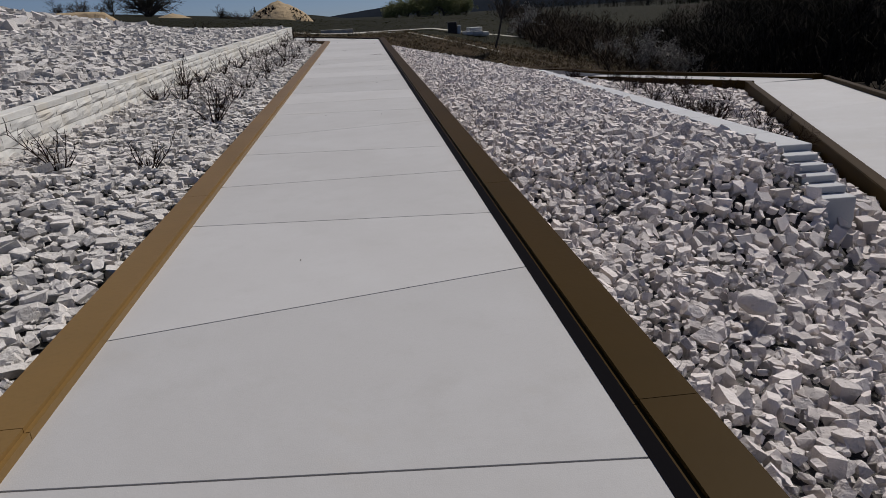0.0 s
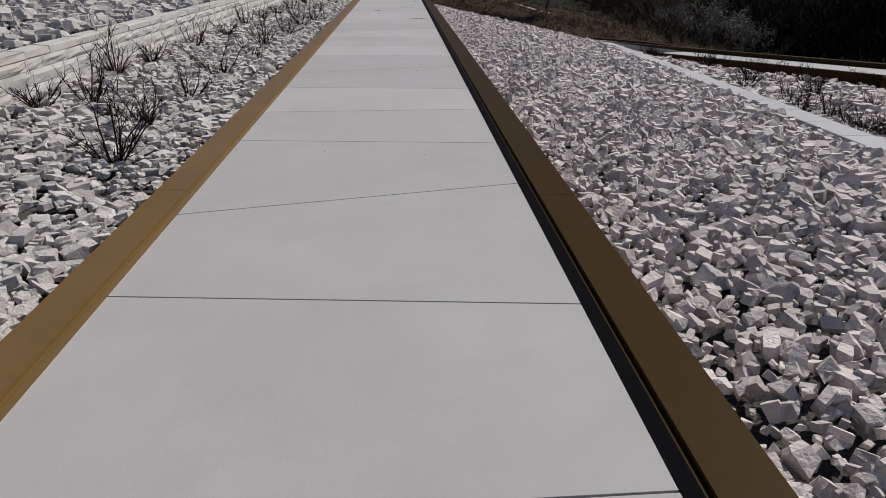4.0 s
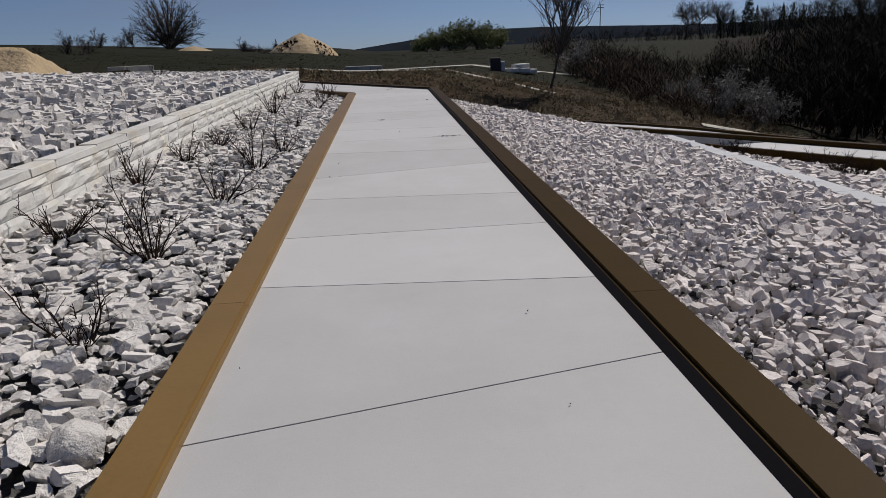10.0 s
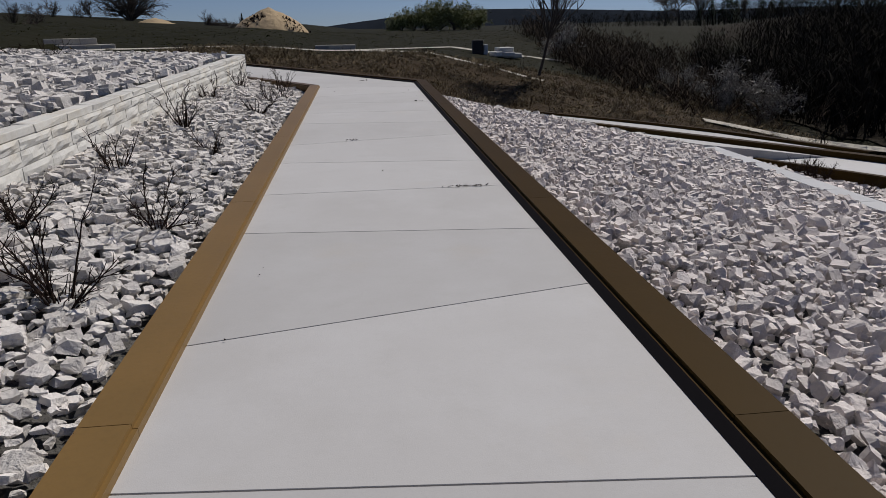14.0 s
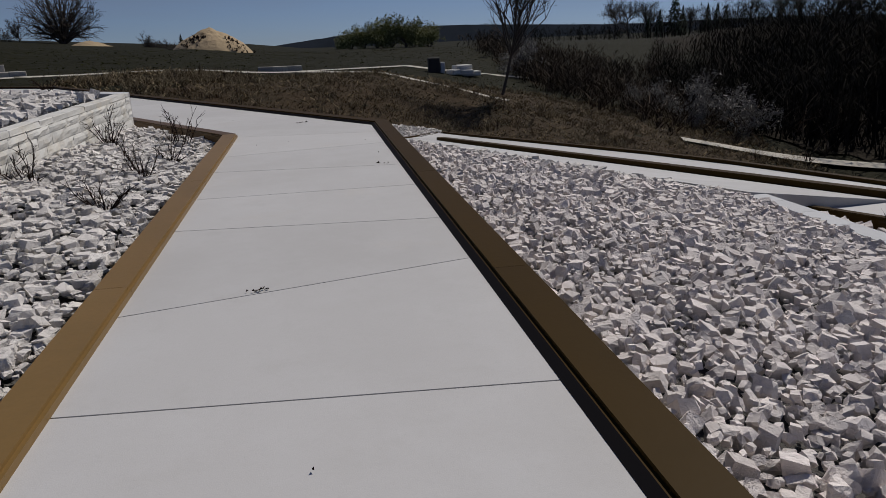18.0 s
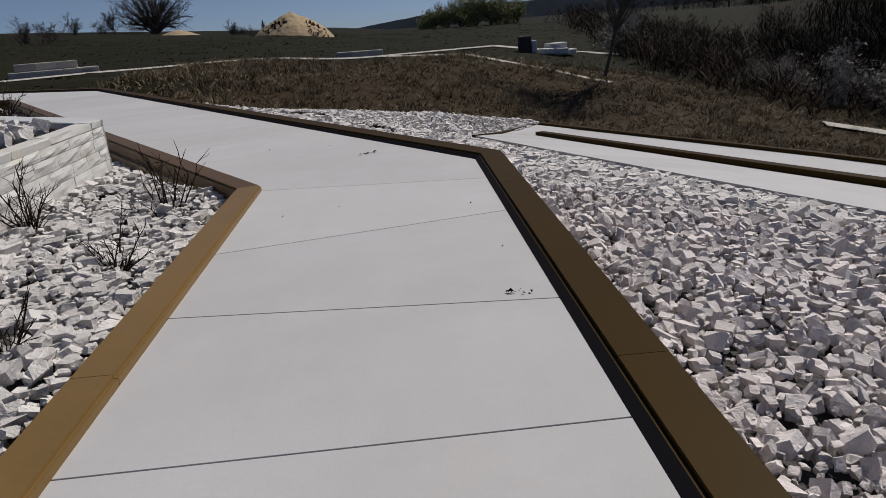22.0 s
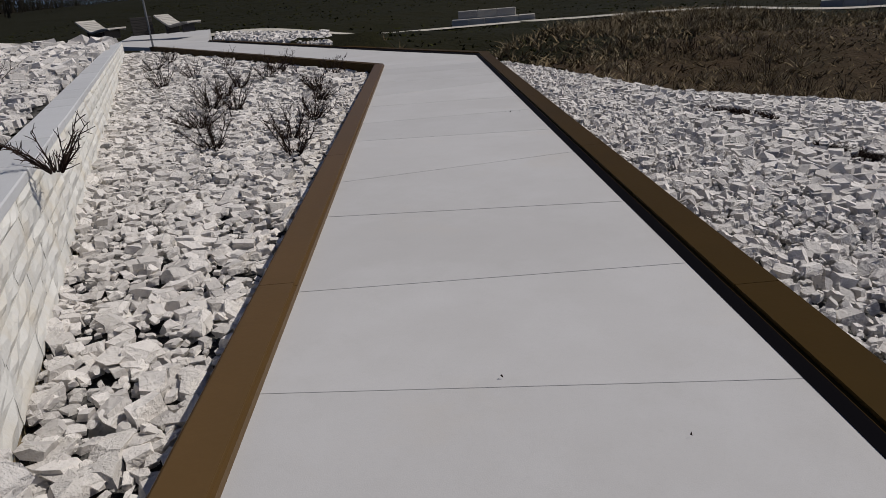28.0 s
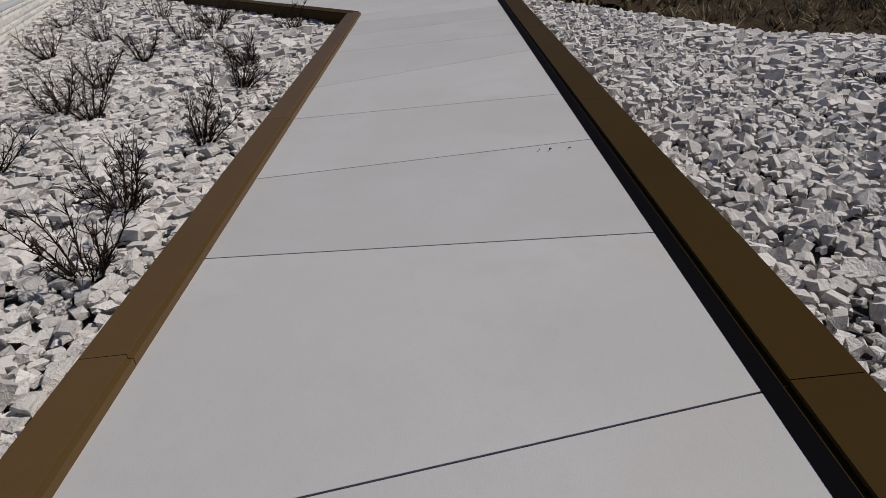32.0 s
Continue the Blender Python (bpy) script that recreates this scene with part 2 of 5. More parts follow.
# blue base puts the haze of distance into the woods' colour
HILL = mat("hazy_hills", (0.017, 0.021, 0.028), 1.0, vary=((0.02, 0.6, (0.011, 0.014, 0.018), 0.4, 0.65),), spec=0.0)


# ---- building helpers ----
def part(name, bm, material, parent=None, label=""):
    me = bpy.data.meshes.new(name)
    bm.to_mesh(me)
    bm.free()
    if material:
        me.materials.append(material)
    ob = new(name, me)
    ob.parent = parent
    return tagged(ob, label)


def mesh_from(name, verts, tris, material, smooth=False):
    me = bpy.data.meshes.new(name)
    v, t = np.asarray(verts, np.float32), np.asarray(tris, np.int32)
    me.vertices.add(len(v))
    me.vertices.foreach_set("co", v.ravel())
    me.loops.add(t.size)
    me.loops.foreach_set("vertex_index", t.ravel())
    me.polygons.add(len(t))
    me.polygons.foreach_set("loop_start", np.arange(0, t.size, t.shape[1], dtype=np.int32))
    me.update(calc_edges=True)
    if smooth:
        me.shade_smooth()
    else:
        me.shade_flat()
    me.materials.append(material)
    return me


def empty(name, place=(0, 0, 0)):
    ob = new(name)
    ob.location = place
    ob.empty_display_size = 0.1
    return ob


def prism(bm, pts, z0s, z1s):
    """A closed prism over the plan polygon pts; z0s and z1s are the bottom and top heights at each corner."""
    lo = [bm.verts.new((p[0], p[1], z)) for p, z in zip(pts, z0s)]
    hi = [bm.verts.new((p[0], p[1], z)) for p, z in zip(pts, z1s)]
    n = len(pts)
    bm.faces.new(hi)
    bm.faces.new(lo[::-1])
    for i in range(n):
        j = (i + 1) % n
        bm.faces.new((lo[i], lo[j], hi[j], hi[i]))
    return bm


def bevelled(bm, width, segments=2):
    bmesh.ops.recalc_face_normals(bm, faces=bm.faces)
    bmesh.ops.bevel(bm, geom=bm.edges[:], offset=width, segments=segments, affect="EDGES", profile=0.6)
    return bm


def box(bm, cx, cy, cz, sx, sy, sz, m=Matrix.Identity(4)):
    bmesh.ops.create_cube(bm, size=1.0, matrix=m @ Matrix.Translation((cx, cy, cz)) @ Matrix.Diagonal((sx, sy, sz, 1)))
    return bm


def tube(bm, pts, radii, sides=6):
    rings = []
    for i, p in enumerate(pts):
        a = Vector(pts[min(i + 1, len(pts) - 1)]) - Vector(pts[max(i - 1, 0)])
        q = a.to_track_quat("Z", "Y")
        rings.append([bm.verts.new(Vector(p) + q @ Vector((radii[i] * math.cos(2 * math.pi * k / sides), radii[i] * math.sin(2 * math.pi * k / sides), 0)))
                      for k in range(sides)])
    for r, s in zip(rings, rings[1:]):
        for k in range(sides):
            bm.faces.new((r[k], r[(k + 1) % sides], s[(k + 1) % sides], s[k]))
    bm.faces.new(rings[-1])
    return bm


def inside(poly, x, y):
    poly = np.asarray(poly, float)
    ok = np.zeros(len(x), bool)
    j = len(poly) - 1
    for i in range(len(poly)):
        xi, yi, xj, yj = *poly[i], *poly[j]
        hit = ((yi > y) != (yj > y)) & (x < (xj - xi) * (y - yi) / (yj - yi + 1e-12) + xi)
        ok ^= hit
        j = i
    return ok


def rock_shapes(count, cuts, seed, flat=1.0):
    """Crushed stone: a skewed block split along a few random planes into broad flats, sharp edges and small chipped corners."""
    rng = np.random.default_rng(seed)
    out = []
    for _ in range(count):
        bm = bmesh.new()
        bmesh.ops.create_cube(bm, size=2.0)
        lean = Matrix(((1, rng.uniform(-0.45, 0.45), rng.uniform(-0.30, 0.30)), (rng.uniform(-0.25, 0.25), 1, rng.uniform(-0.30, 0.30)), (0, 0, 1)))
        for v in bm.verts:
            v.co = lean @ v.co
        for k in range(cuts):
            n = Vector(rng.normal(size=3))
            n.z *= 0.75
            n.normalize()
            far = max(v.co.dot(n) for v in bm.verts)
            p = n * far * (rng.uniform(0.56, 0.80) if k < 3 else rng.uniform(0.70, 0.90))
            r = bmesh.ops.bisect_plane(bm, geom=bm.verts[:] + bm.edges[:] + bm.faces[:], plane_co=p, plane_no=n, clear_outer=True)
            bmesh.ops.holes_fill(bm, edges=[e for e in r["geom_cut"] if isinstance(e, bmesh.types.BMEdge)])
        bmesh.ops.dissolve_degenerate(bm, dist=0.03, edges=bm.edges[:])
        lo, hi = (Vector([f(v.co[k] for v in bm.verts) for k in range(3)]) for f in (min, max))
        want = (0.84, 0.84 * rng.uniform(0.58, 0.90), 0.84 * rng.uniform(0.50, 0.85) * flat)
        for v in bm.verts:
            v.co = Vector([(v.co[k] - (lo[k] + hi[k]) / 2) / (hi[k] - lo[k]) * want[k] + rng.normal(0, 0.022) for k in range(3)])
        bmesh.ops.triangulate(bm, faces=bm.faces[:])
        bmesh.ops.recalc_face_normals(bm, faces=bm.faces)
        bm.verts.index_update()
        out.append((np.array([v.co[:] for v in bm.verts]), np.array([[v.index for v in f.verts] for f in bm.faces])))
        bm.free()
    return out


ROCKS = rock_shapes(40, 2, 3)
ROCKS_FINE = rock_shapes(60, 5, 4)
ROCKS_FLAT = rock_shapes(60, 5, 8, 0.62)
ROCKS_LOW = rock_shapes(30, 0, 6)
ROCKS_BANK = rock_shapes(40, 1, 9, 0.75)


def turns(rng, n, tilt):
    """Random turns about z with a random lean of about tilt radians."""
    a, t, b = rng.uniform(0, 2 * np.pi, n), rng.normal(0, tilt, n), rng.uniform(0, 2 * np.pi, n)
    ca, sa, ct, st, cb, sb = np.cos(a), np.sin(a), np.cos(t), np.sin(t), np.cos(b), np.sin(b)
    z, o = np.zeros(n), np.ones(n)
    ra = np.stack([ca, -sa, z, sa, ca, z, z, z, o], 1).reshape(n, 3, 3)
    rt = np.stack([o, z, z, z, ct, -st, z, st, ct], 1).reshape(n, 3, 3)
    rb = np.stack([cb, -sb, z, sb, cb, z, z, z, o], 1).reshape(n, 3, 3)
    return rb @ rt @ ra


def scatter(name, material, shapes, x, y, z, size, seed, tilt=0.40):
    """One mesh of many loose stones."""
    rng = np.random.default_rng(seed)
    n = len(x)
    which = rng.integers(0, len(shapes), n)
    rot = turns(rng, n, tilt)
    vs, ts, base = [], [], 0
    place = np.stack([x, y, z], 1)
    for k, (v, t) in enumerate(shapes):
        idx = np.nonzero(which == k)[0]
        if not len(idx):
            continue
        w = np.einsum("nij,vj->nvi", rot[idx], v) * size[idx][:, None, None] + place[idx][:, None, :]
        vs.append(w.reshape(-1, 3))
        ts.append((t[None] + (np.arange(len(idx)) * len(v))[:, None, None] + base).reshape(-1, 3))
        base += len(idx) * len(v)
    return new(name, mesh_from(name, np.concatenate(vs), np.concatenate(ts), material))


def grid_points(poly, step, seed, jitter=0.42):
    rng = np.random.default_rng(seed)
    p = np.asarray(poly, float)
    gx, gy = np.meshgrid(np.arange(p[:, 0].min(), p[:, 0].max(), step), np.arange(p[:, 1].min(), p[:, 1].max(), step))
    x = gx.ravel() + rng.uniform(-jitter, jitter, gx.size) * step
    y = gy.ravel() + rng.uniform(-jitter, jitter, gx.size) * step
    ok = inside(poly, x, y)
    return x[ok], y[ok], rng


def smooth(a, lo, hi):
    t = np.clip((a - lo) / (hi - lo), 0, 1)
    return t * t * (3 - 2 * t)


# ---- the plan ----
TURN2, TURN3 = radians(34.5), radians(71.5)
D2, D3 = np.array([-math.sin(TURN2), math.cos(TURN2)]), np.array([-math.sin(TURN3), math.cos(TURN3)])
N2, N3 = np.array([D2[1], -D2[0]]), np.array([D3[1], -D3[0]])
EL, ER = -1.05, 1.10                      # edges of the path slabs, left and right of its line
C1 = np.array([EL, 28.43])                # inner corner of the first bend
C2 = C1 + D2 * 14.95                      # inner corner of the second bend
WALL_X, WALL_TOP = -2.83, 0.67
K1, K2 = np.array([-2.65, 29.25]), np.array([-22.9, 43.4])   # the wall's corner and its far end


def cross_lines(p, d, q, e):
    s = ((q[0] - p[0]) * e[1] - (q[1] - p[1]) * e[0]) / (d[0] * e[1] - d[1] * e[0])
    return np.asarray(p) + s * np.asarray(d)


def run_line(offset):
    """The main path's line moved to the right by offset from its left edge: start, two bends, end."""
    a = np.array([EL + offset, -14.0])
    b = cross_lines(a, (0, 1), C1 + N2 * offset, D2)
    c = cross_lines(C1 + N2 * offset, D2, C2 + N3 * offset, D3)
    return [a, b, c, C2 + N3 * offset + D3 * 15.6]


def path_z(x, y):
    s = (np.asarray(x) - C2[0]) * D3[0] + (np.asarray(y) - C2[1]) * D3[1]
    return np.clip(s, 0, 40) * 0.016


def coping_x(y):
    return 4.62 + 0.1444 * (y - 4.4)


def coping_z(y):
    return -0.20 - 0.0613 * (y - 4.4)


def lane_left_x(y):
    return 8.2 - 0.3235 * (y - 29.2)


def lane_left_z(y):
    return -1.67 - 0.060 * (y - 29.3)


def bed_kerb_x(y):
    return np.where(y < 19.0, 12.70 + 0.429 * (y - 19.1), 12.75 - 0.3235 * (y - 19.1))


def bed_kerb_z(y):
    return np.where(y < 19.0, -1.14 - 0.0225 * (y - 4.0), -1.48 - 0.060 * (y - 19.0))


def mid_kerb_x(y):
    return 11.7 - 0.3235 * (y - 29.3)


def mid_kerb_z(y):
    return -1.46 - 0.0625 * (y - 19.5)


def far_kerb_x(y):
    return 14.2 - 0.3235 * (y - 29.3)


def far_kerb_z(y):
    return np.where(y < 37, -2.36 - 0.035 * (y - 31), -2.57 - 0.0672 * (y - 37))


def low_far_x(y):
    return 15.0 + 0.429 * (y - 18.2)


def low_far_z(y):
    return -1.45 + 0.040 * (18.5 - y)


def left_bed_z(x, y):
    return -0.04 + 0.33 * np.clip((-1.25 - x) / 1.55, 0, 1) - 0.13 * smooth(y, 25.0, 28.3)


def left_bed2_z(x, y):
    u = (x - C1[0]) * N2[0] + (y - C1[1]) * N2[1]
    w = (x - C2[0]) * N3[0] + (y - C2[1]) * N3[1]
    return -0.20 + 0.15 * np.clip(-(np.maximum(u, w) + 0.25) / 1.8, 0, 1) + path_z(x, y)


def upper_z(x, y):
    crest = 1.80 - 1.14 * np.clip((y - 15) / 14.0, 0, 1)
    return 0.66 + (crest - 0.66) * np.clip((-3.2 - x) / 5.8, 0, 1) * (1 - smooth(y, 33, 37))


def right_slope_z(x, y):
    a = -0.27 + (coping_z(y) - 0.05 + 0.27) * np.clip((x - 1.3) / (coping_x(y) - 1.3), 0, 1)
    xk = 12.7 + 0.429 * (y - 19.1)
    b = -0.27 + (-1.35 + 0.27) * np.clip((x - 1.3) / np.maximum(xk - 1.3, 1.0), 0, 1)
    return b + (a - b) * smooth(y, 2.4, 4.4)


FOOT_LINE = ((8.2, 29.2, -1.80), (2.95, 45.5, -2.80), (4.3, 48.2, -3.24), (6.3, 51.6, -3.47), (6.8, 53.0, -3.58), (1.0, 49.35, -2.32), (-2.6, 47.05, -1.76),
             (-4.7, 45.7, -1.46), (-8.2, 43.5, -0.27))


def right_slope2_z(x, y):
    """Gravel between the second leg, the lower lane and the brush."""
    x, y = np.asarray(x, float), np.asarray(y, float)
    dk = np.clip((x - C1[0]) * N2[0] + (y - C1[1]) * N2[1] - 2.36, 0.0, None) + 1e-3
    best, total, zl = np.full(x.shape, 1e9), np.zeros(x.shape), np.zeros(x.shape)
    for a, b in zip(FOOT_LINE, FOOT_LINE[1:]):
        ux, uy = b[0] - a[0], b[1] - a[1]
        t = np.clip(((x - a[0]) * ux + (y - a[1]) * uy) / (ux * ux + uy * uy), 0, 1)
        d = np.hypot(x - a[0] - t * ux, y - a[1] - t * uy) + 0.02
        best = np.minimum(best, d)
        total += d ** -3
        zl += (a[2] + t * (b[2] - a[2])) * d ** -3
    zl = zl / total
    return (-0.27 * best + zl * dk) / (best + dk)


def right_bed_z(x, y):
    xk = bed_kerb_x(y)
    t = np.clip((x - coping_x(y) - 0.4) / np.maximum(xk - coping_x(y) - 0.4, 0.3), 0, 1)
    return (coping_z(np.maximum(y, 4.4)) - 0.16 - 0.62 * np.clip(4.4 - y, 0, 1.1)) * (1 - t) + (bed_kerb_z(y) - 0.30) * t


def field_z(x, y):
    """Open ground beyond the terraces."""
    x, y = np.asarray(x, float), np.asarray(y, float)
    z = 0.30 + (-1.35 - 0.30) * smooth(x, -17, -1)
    z = z + 0.003 * np.clip(y - 75, 0, 60) + 0.055 * np.clip(-x - 22, 0, 60) * smooth(y, 55, 95)
    z = z - 0.85 * smooth(y, 50, 59) * (1 - smooth(y, 74, 95)) * smooth(-x, 6, 16) * (1 - smooth(-x, 23, 30))
    z = z - 0.85 * smooth(y, 80, 125) * smooth(-x, 10, 24) * (1 - smooth(-x, 42, 78))
    s = 0.9 * x - 0.35 * (y - 50) + 2
    z = z - 0.20 * np.clip(s, 0, 34) * smooth(y, 38, 52) * (1 - smooth(y, 110, 190))
    d = np.clip(x - np.where(y < 18.2, low_far_x(y), mid_kerb_x(y) + 2.6), 0, 40)
    side = np.where(y < 18.2, low_far_z(np.clip(y, -6, 20)), mid_kerb_z(np.clip(y, 18, 50))) - 0.35 - 0.26 * np.clip(d, 0, 22)
    z = z * smooth(y, 38, 56) + side * (1 - smooth(y, 38, 56))
    # the brush runs up to the foot of the gravel
    edge = -0.30 - 1.15 * smooth(x, -8.2, -4.5) - 2.15 * np.clip((x + 4.7) / 11.5, 0, 1.15)
    north = ((y - 43.5) * 15.0 - (x + 8.2) * 9.5) / 17.75
    near = (1 - smooth(north, 0.3, 9.0)) * smooth(x, -9.5, -7.5) * (1 - smooth(x, 9, 16))
    z = z + (edge - 0.12 - z) * near
    z = z + 3.0 * smooth(x - 0.5 * np.clip(y - 60, 0, 200), 26, 60) - 0.017 * np.clip(np.hypot(x, y) - 175, 0, None)
    left = smooth(-x, 2.6, 4.5) * (1 - smooth(y, 44, 56)) * (1 - smooth((x - C1[0]) * N2[0] + (y - C1[1]) * N2[1], -0.5, 2.0))
    up = upper_z(x, y) - 0.14 - 0.02 * np.clip(-x - 14, 0, 60)
    return z * (1 - left) + up * left


# ---- ground ----
def build_ground():
    ax = np.concatenate([-np.geomspace(1500, 62, 22), np.arange(-60, 62, 1.0), np.geomspace(62, 1500, 22)])
    ay = np.concatenate([-np.geomspace(900, 22, 14), np.arange(-20, 132, 1.0), np.geomspace(133, 1800, 26)])
    gx, gy = np.meshgrid(ax, ay)
    z = field_z(gx, gy)
    # the terraces are cut in below their own surfaces
    def lane_z(x, y):
        return np.where(y < 19, bed_kerb_z(y), np.minimum(mid_kerb_z(y), far_kerb_z(y)))
    under = [(LEFT_BED, left_bed_z), (LEFT_BED2, left_bed2_z), (RIGHT_SLOPE, right_slope_z), (RIGHT_SLOPE2, right_slope2_z), (RIGHT_BED, right_bed_z), (PATH_POLY, path_z),
             (LANE_POLY, lane_z), (UPPER_POLY, upper_z)]
    fx, fy, fz = gx.ravel(), gy.ravel(), z.ravel()
    for poly, surface in under:
        ok = inside(poly, fx, fy)
        if surface in (left_bed_z, left_bed2_z):
            for ox, oy in ((1, 0), (-1, 0), (0, 1), (0, -1), (1, 1), (-1, -1), (1, -1), (-1, 1)):
                ok |= inside(poly, fx + ox, fy + oy) & (fy < 44)
        fz[ok] = np.minimum(fz[ok], surface(fx[ok], fy[ok]) - 0.45)
    z = fz.reshape(gx.shape)
    rng = np.random.default_rng(5)
    z = z + rng.normal(0, 0.05, z.shape) * (np.hypot(gx, gy) < 150)
    n, m = gx.shape
    i = np.arange(n * m).reshape(n, m)
    q = np.stack([i[:-1, :-1], i[:-1, 1:], i[1:, 1:], i[1:, :-1]], -1).reshape(-1, 4)
    me = mesh_from("ground", np.stack([gx, gy, z], -1).reshape(-1, 3), q, FIELD, smooth=True)
    tagged(new("ground", me), "dull green and brown rough spring field", "ground", kind="structure")


def sheet(name, poly, zf, material, step=0.25, drop=0.10):
    """A fine grid cut to the plan polygon; grit under loose stones carries gap shade in its colour."""
    p = np.asarray(poly, float)
    gx, gy = np.meshgrid(np.arange(p[:, 0].min() - step, p[:, 0].max() + step, step), np.arange(p[:, 1].min() - step, p[:, 1].max() + step, step))
    n, m = gx.shape
    z = zf(gx, gy) - drop
    i = np.arange(n * m).reshape(n, m)
    cx, cy = (gx[:-1, :-1] + step / 2).ravel(), (gy[:-1, :-1] + step / 2).ravel()
    ok = inside(poly, cx, cy)
    q = np.stack([i[:-1, :-1], i[:-1, 1:], i[1:, 1:], i[1:, :-1]], -1).reshape(-1, 4)[ok]
    used = np.unique(q)
    remap = np.zeros(n * m, int)
    remap[used] = np.arange(len(used))
    v = np.stack([gx, gy, z], -1).reshape(-1, 3)[used]
    ob = new(name, mesh_from(name, v, remap[q], material, smooth=True))
    return tagged(ob, "ground sheet, near-black below loose rocks for the shade in their gaps", "stone bed", kind="structure")


kl, kr = run_line(-0.20), run_line(ER - EL + 0.21)
PATH_POLY = [tuple(p) for p in kl] + [tuple(p) for p in kr[::-1]]
LEFT_BED = [(-1.22, -14), (-1.22, 28.3), (-1.6, 28.85), (-2.60, 29.3), (WALL_X, 29.1), (WALL_X, -14)]
LEFT_BED2 = [tuple(kl[1]), tuple(kl[2]), tuple(kl[3]), (-24.6, 45.2), tuple(K2), tuple(K1)]
RIGHT_SLOPE = [(1.29, -14), tuple(kr[1]), (8.25, 29.3), (coping_x(4.4), 4.4), (4.5, 3.0), (5.9, 3.4), (2.2, -5.3), (1.6, -14)]
BRUSH_A, BRUSH_B = np.array([-8.2, 43.5]), np.array([6.8, 53.0])
RIGHT_SLOPE2 = [tuple(kr[1]), tuple(kr[2]), tuple(BRUSH_A), tuple(BRUSH_B), (6.0, 51.0), (2.95, 45.5), (8.2, 29.2)]
RIGHT_BED = [(coping_x(4.4) + 0.42, 4.4), (coping_x(29.0) + 0.42, 29.0), (9.45, 29.2), (12.6, 19.1), (5.9, 3.4), (5.72, 2.95), (4.7, 2.9)]
LANE_POLY = [(3.1, -3.4), (12.7, 19.1), (9.5, 29.1), (8.2, 29.2), (2.95, 45.5), (6.9, 53.0), (14.4, 29.3), (17.2, 21.0), (15.3, 19.0), (5.9, -3.4)]
UPPER_POLY = [(WALL_X - 0.17, -14), (WALL_X - 0.17, 29.0), (K2[0], K2[1] - 0.3), (-26, 40), (-22, 24), (-14, -14)]
build_ground()
BED_LEFT = sheet("stone_bed_left", LEFT_BED, left_bed_z, GAP_SHADE_WHITE, 0.2, 0.09)
BED_BEND = sheet("stone_bed_bend", LEFT_BED2, left_bed2_z, GAP_SHADE_WHITE, 0.2, 0.08)
BED_UPPER = sheet("stone_bed_upper", UPPER_POLY, upper_z, GAP_SHADE_WHITE, 0.2, 0.08)
BED_SLOPE = sheet("stone_bed_slope", RIGHT_SLOPE, right_slope_z, GAP_SHADE_GREY)
BED_FOOT = sheet("stone_bed_foot", RIGHT_SLOPE2, right_slope2_z, GAP_SHADE_WHITE)
sheet("stone_bed_terrace", RIGHT_BED, right_bed_z, GAP_SHADE_GREY)


# ---- the main path ----
def slab_path():
    root = tagged(empty("main_path"), "pale smooth concrete slab path with dark joints", "path", kind="structure")
    bm = bmesh.new()
    a, b = run_line(-0.02), run_line(ER - EL + 0.02)
    for i in range(3):
        q = [a[i], b[i], b[i + 1], a[i + 1]]
        zs = [float(path_z(*p)) for p in q]
        prism(bm, q, [z - 0.4 for z in zs], [z - 0.035 for z in zs])
    part("joint_bed", bm, JOINT_AND_SHADE, root, "dark recessed joint bed")
    gap = 0.0042
    cycle = ((2.325, 2.13), (3.42, 3.45), (4.765, 4.57), (5.80, 6.295))
    left1, right1 = [], []
    for k in range(-4, 7):
        for l, r in cycle:
            left1.append(l + k * 5.21)
            right1.append(r + k * 5.21)
    rows = [(np.array([EL, l]), np.array([ER, r])) for l, r in zip(left1, right1) if -14 < l < 27.6]
    bend1 = (run_line(0)[1], run_line(ER - EL)[1] - np.array([0, 0.88]))
    rows.append(bend1)
    for l, r in ((1.95, 1.70), (2.94, 2.86), (4.25, 4.00), (5.20, 5.57), (6.90, 6.64), (7.96, 7.96), (9.28, 9.06), (10.3, 10.8), (12.0, 11.75), (13.1, 13.1), (14.2, 14.0)):
        rows.append((C1 + D2 * l, C1 + D2 * r + N2 * (ER - EL)))
    far = run_line(ER - EL)
    last = None
    for (l0, r0), (l1, r1) in zip(rows, rows[1:]):
        pts = [l0, r0, r1, l1]
        if np.allclose(l0, bend1[0]):
            pts = [l0, r0, far[1], r1, l1]
        hair = np.allclose(l0, bend1[0]) or np.allclose(l0, C1 + D2 * 1.95)
        yield_slab(pts, 0.0016 if hair else gap, root)
        last = (l1, r1)
    yield_slab([last[0], last[1], far[2], run_line(0)[2]], gap, root)
    for k in range(6):
        s0, s1 = 2.6 * k, 2.6 * (k + 1)
        p0, p1 = C2 + D3 * s0, C2 + D3 * s1
        q0 = far[2] if k == 0 else p0 + N3 * (ER - EL)
        yield_slab([p0, q0, p1 + N3 * (ER - EL), p1], gap, root)
    return root


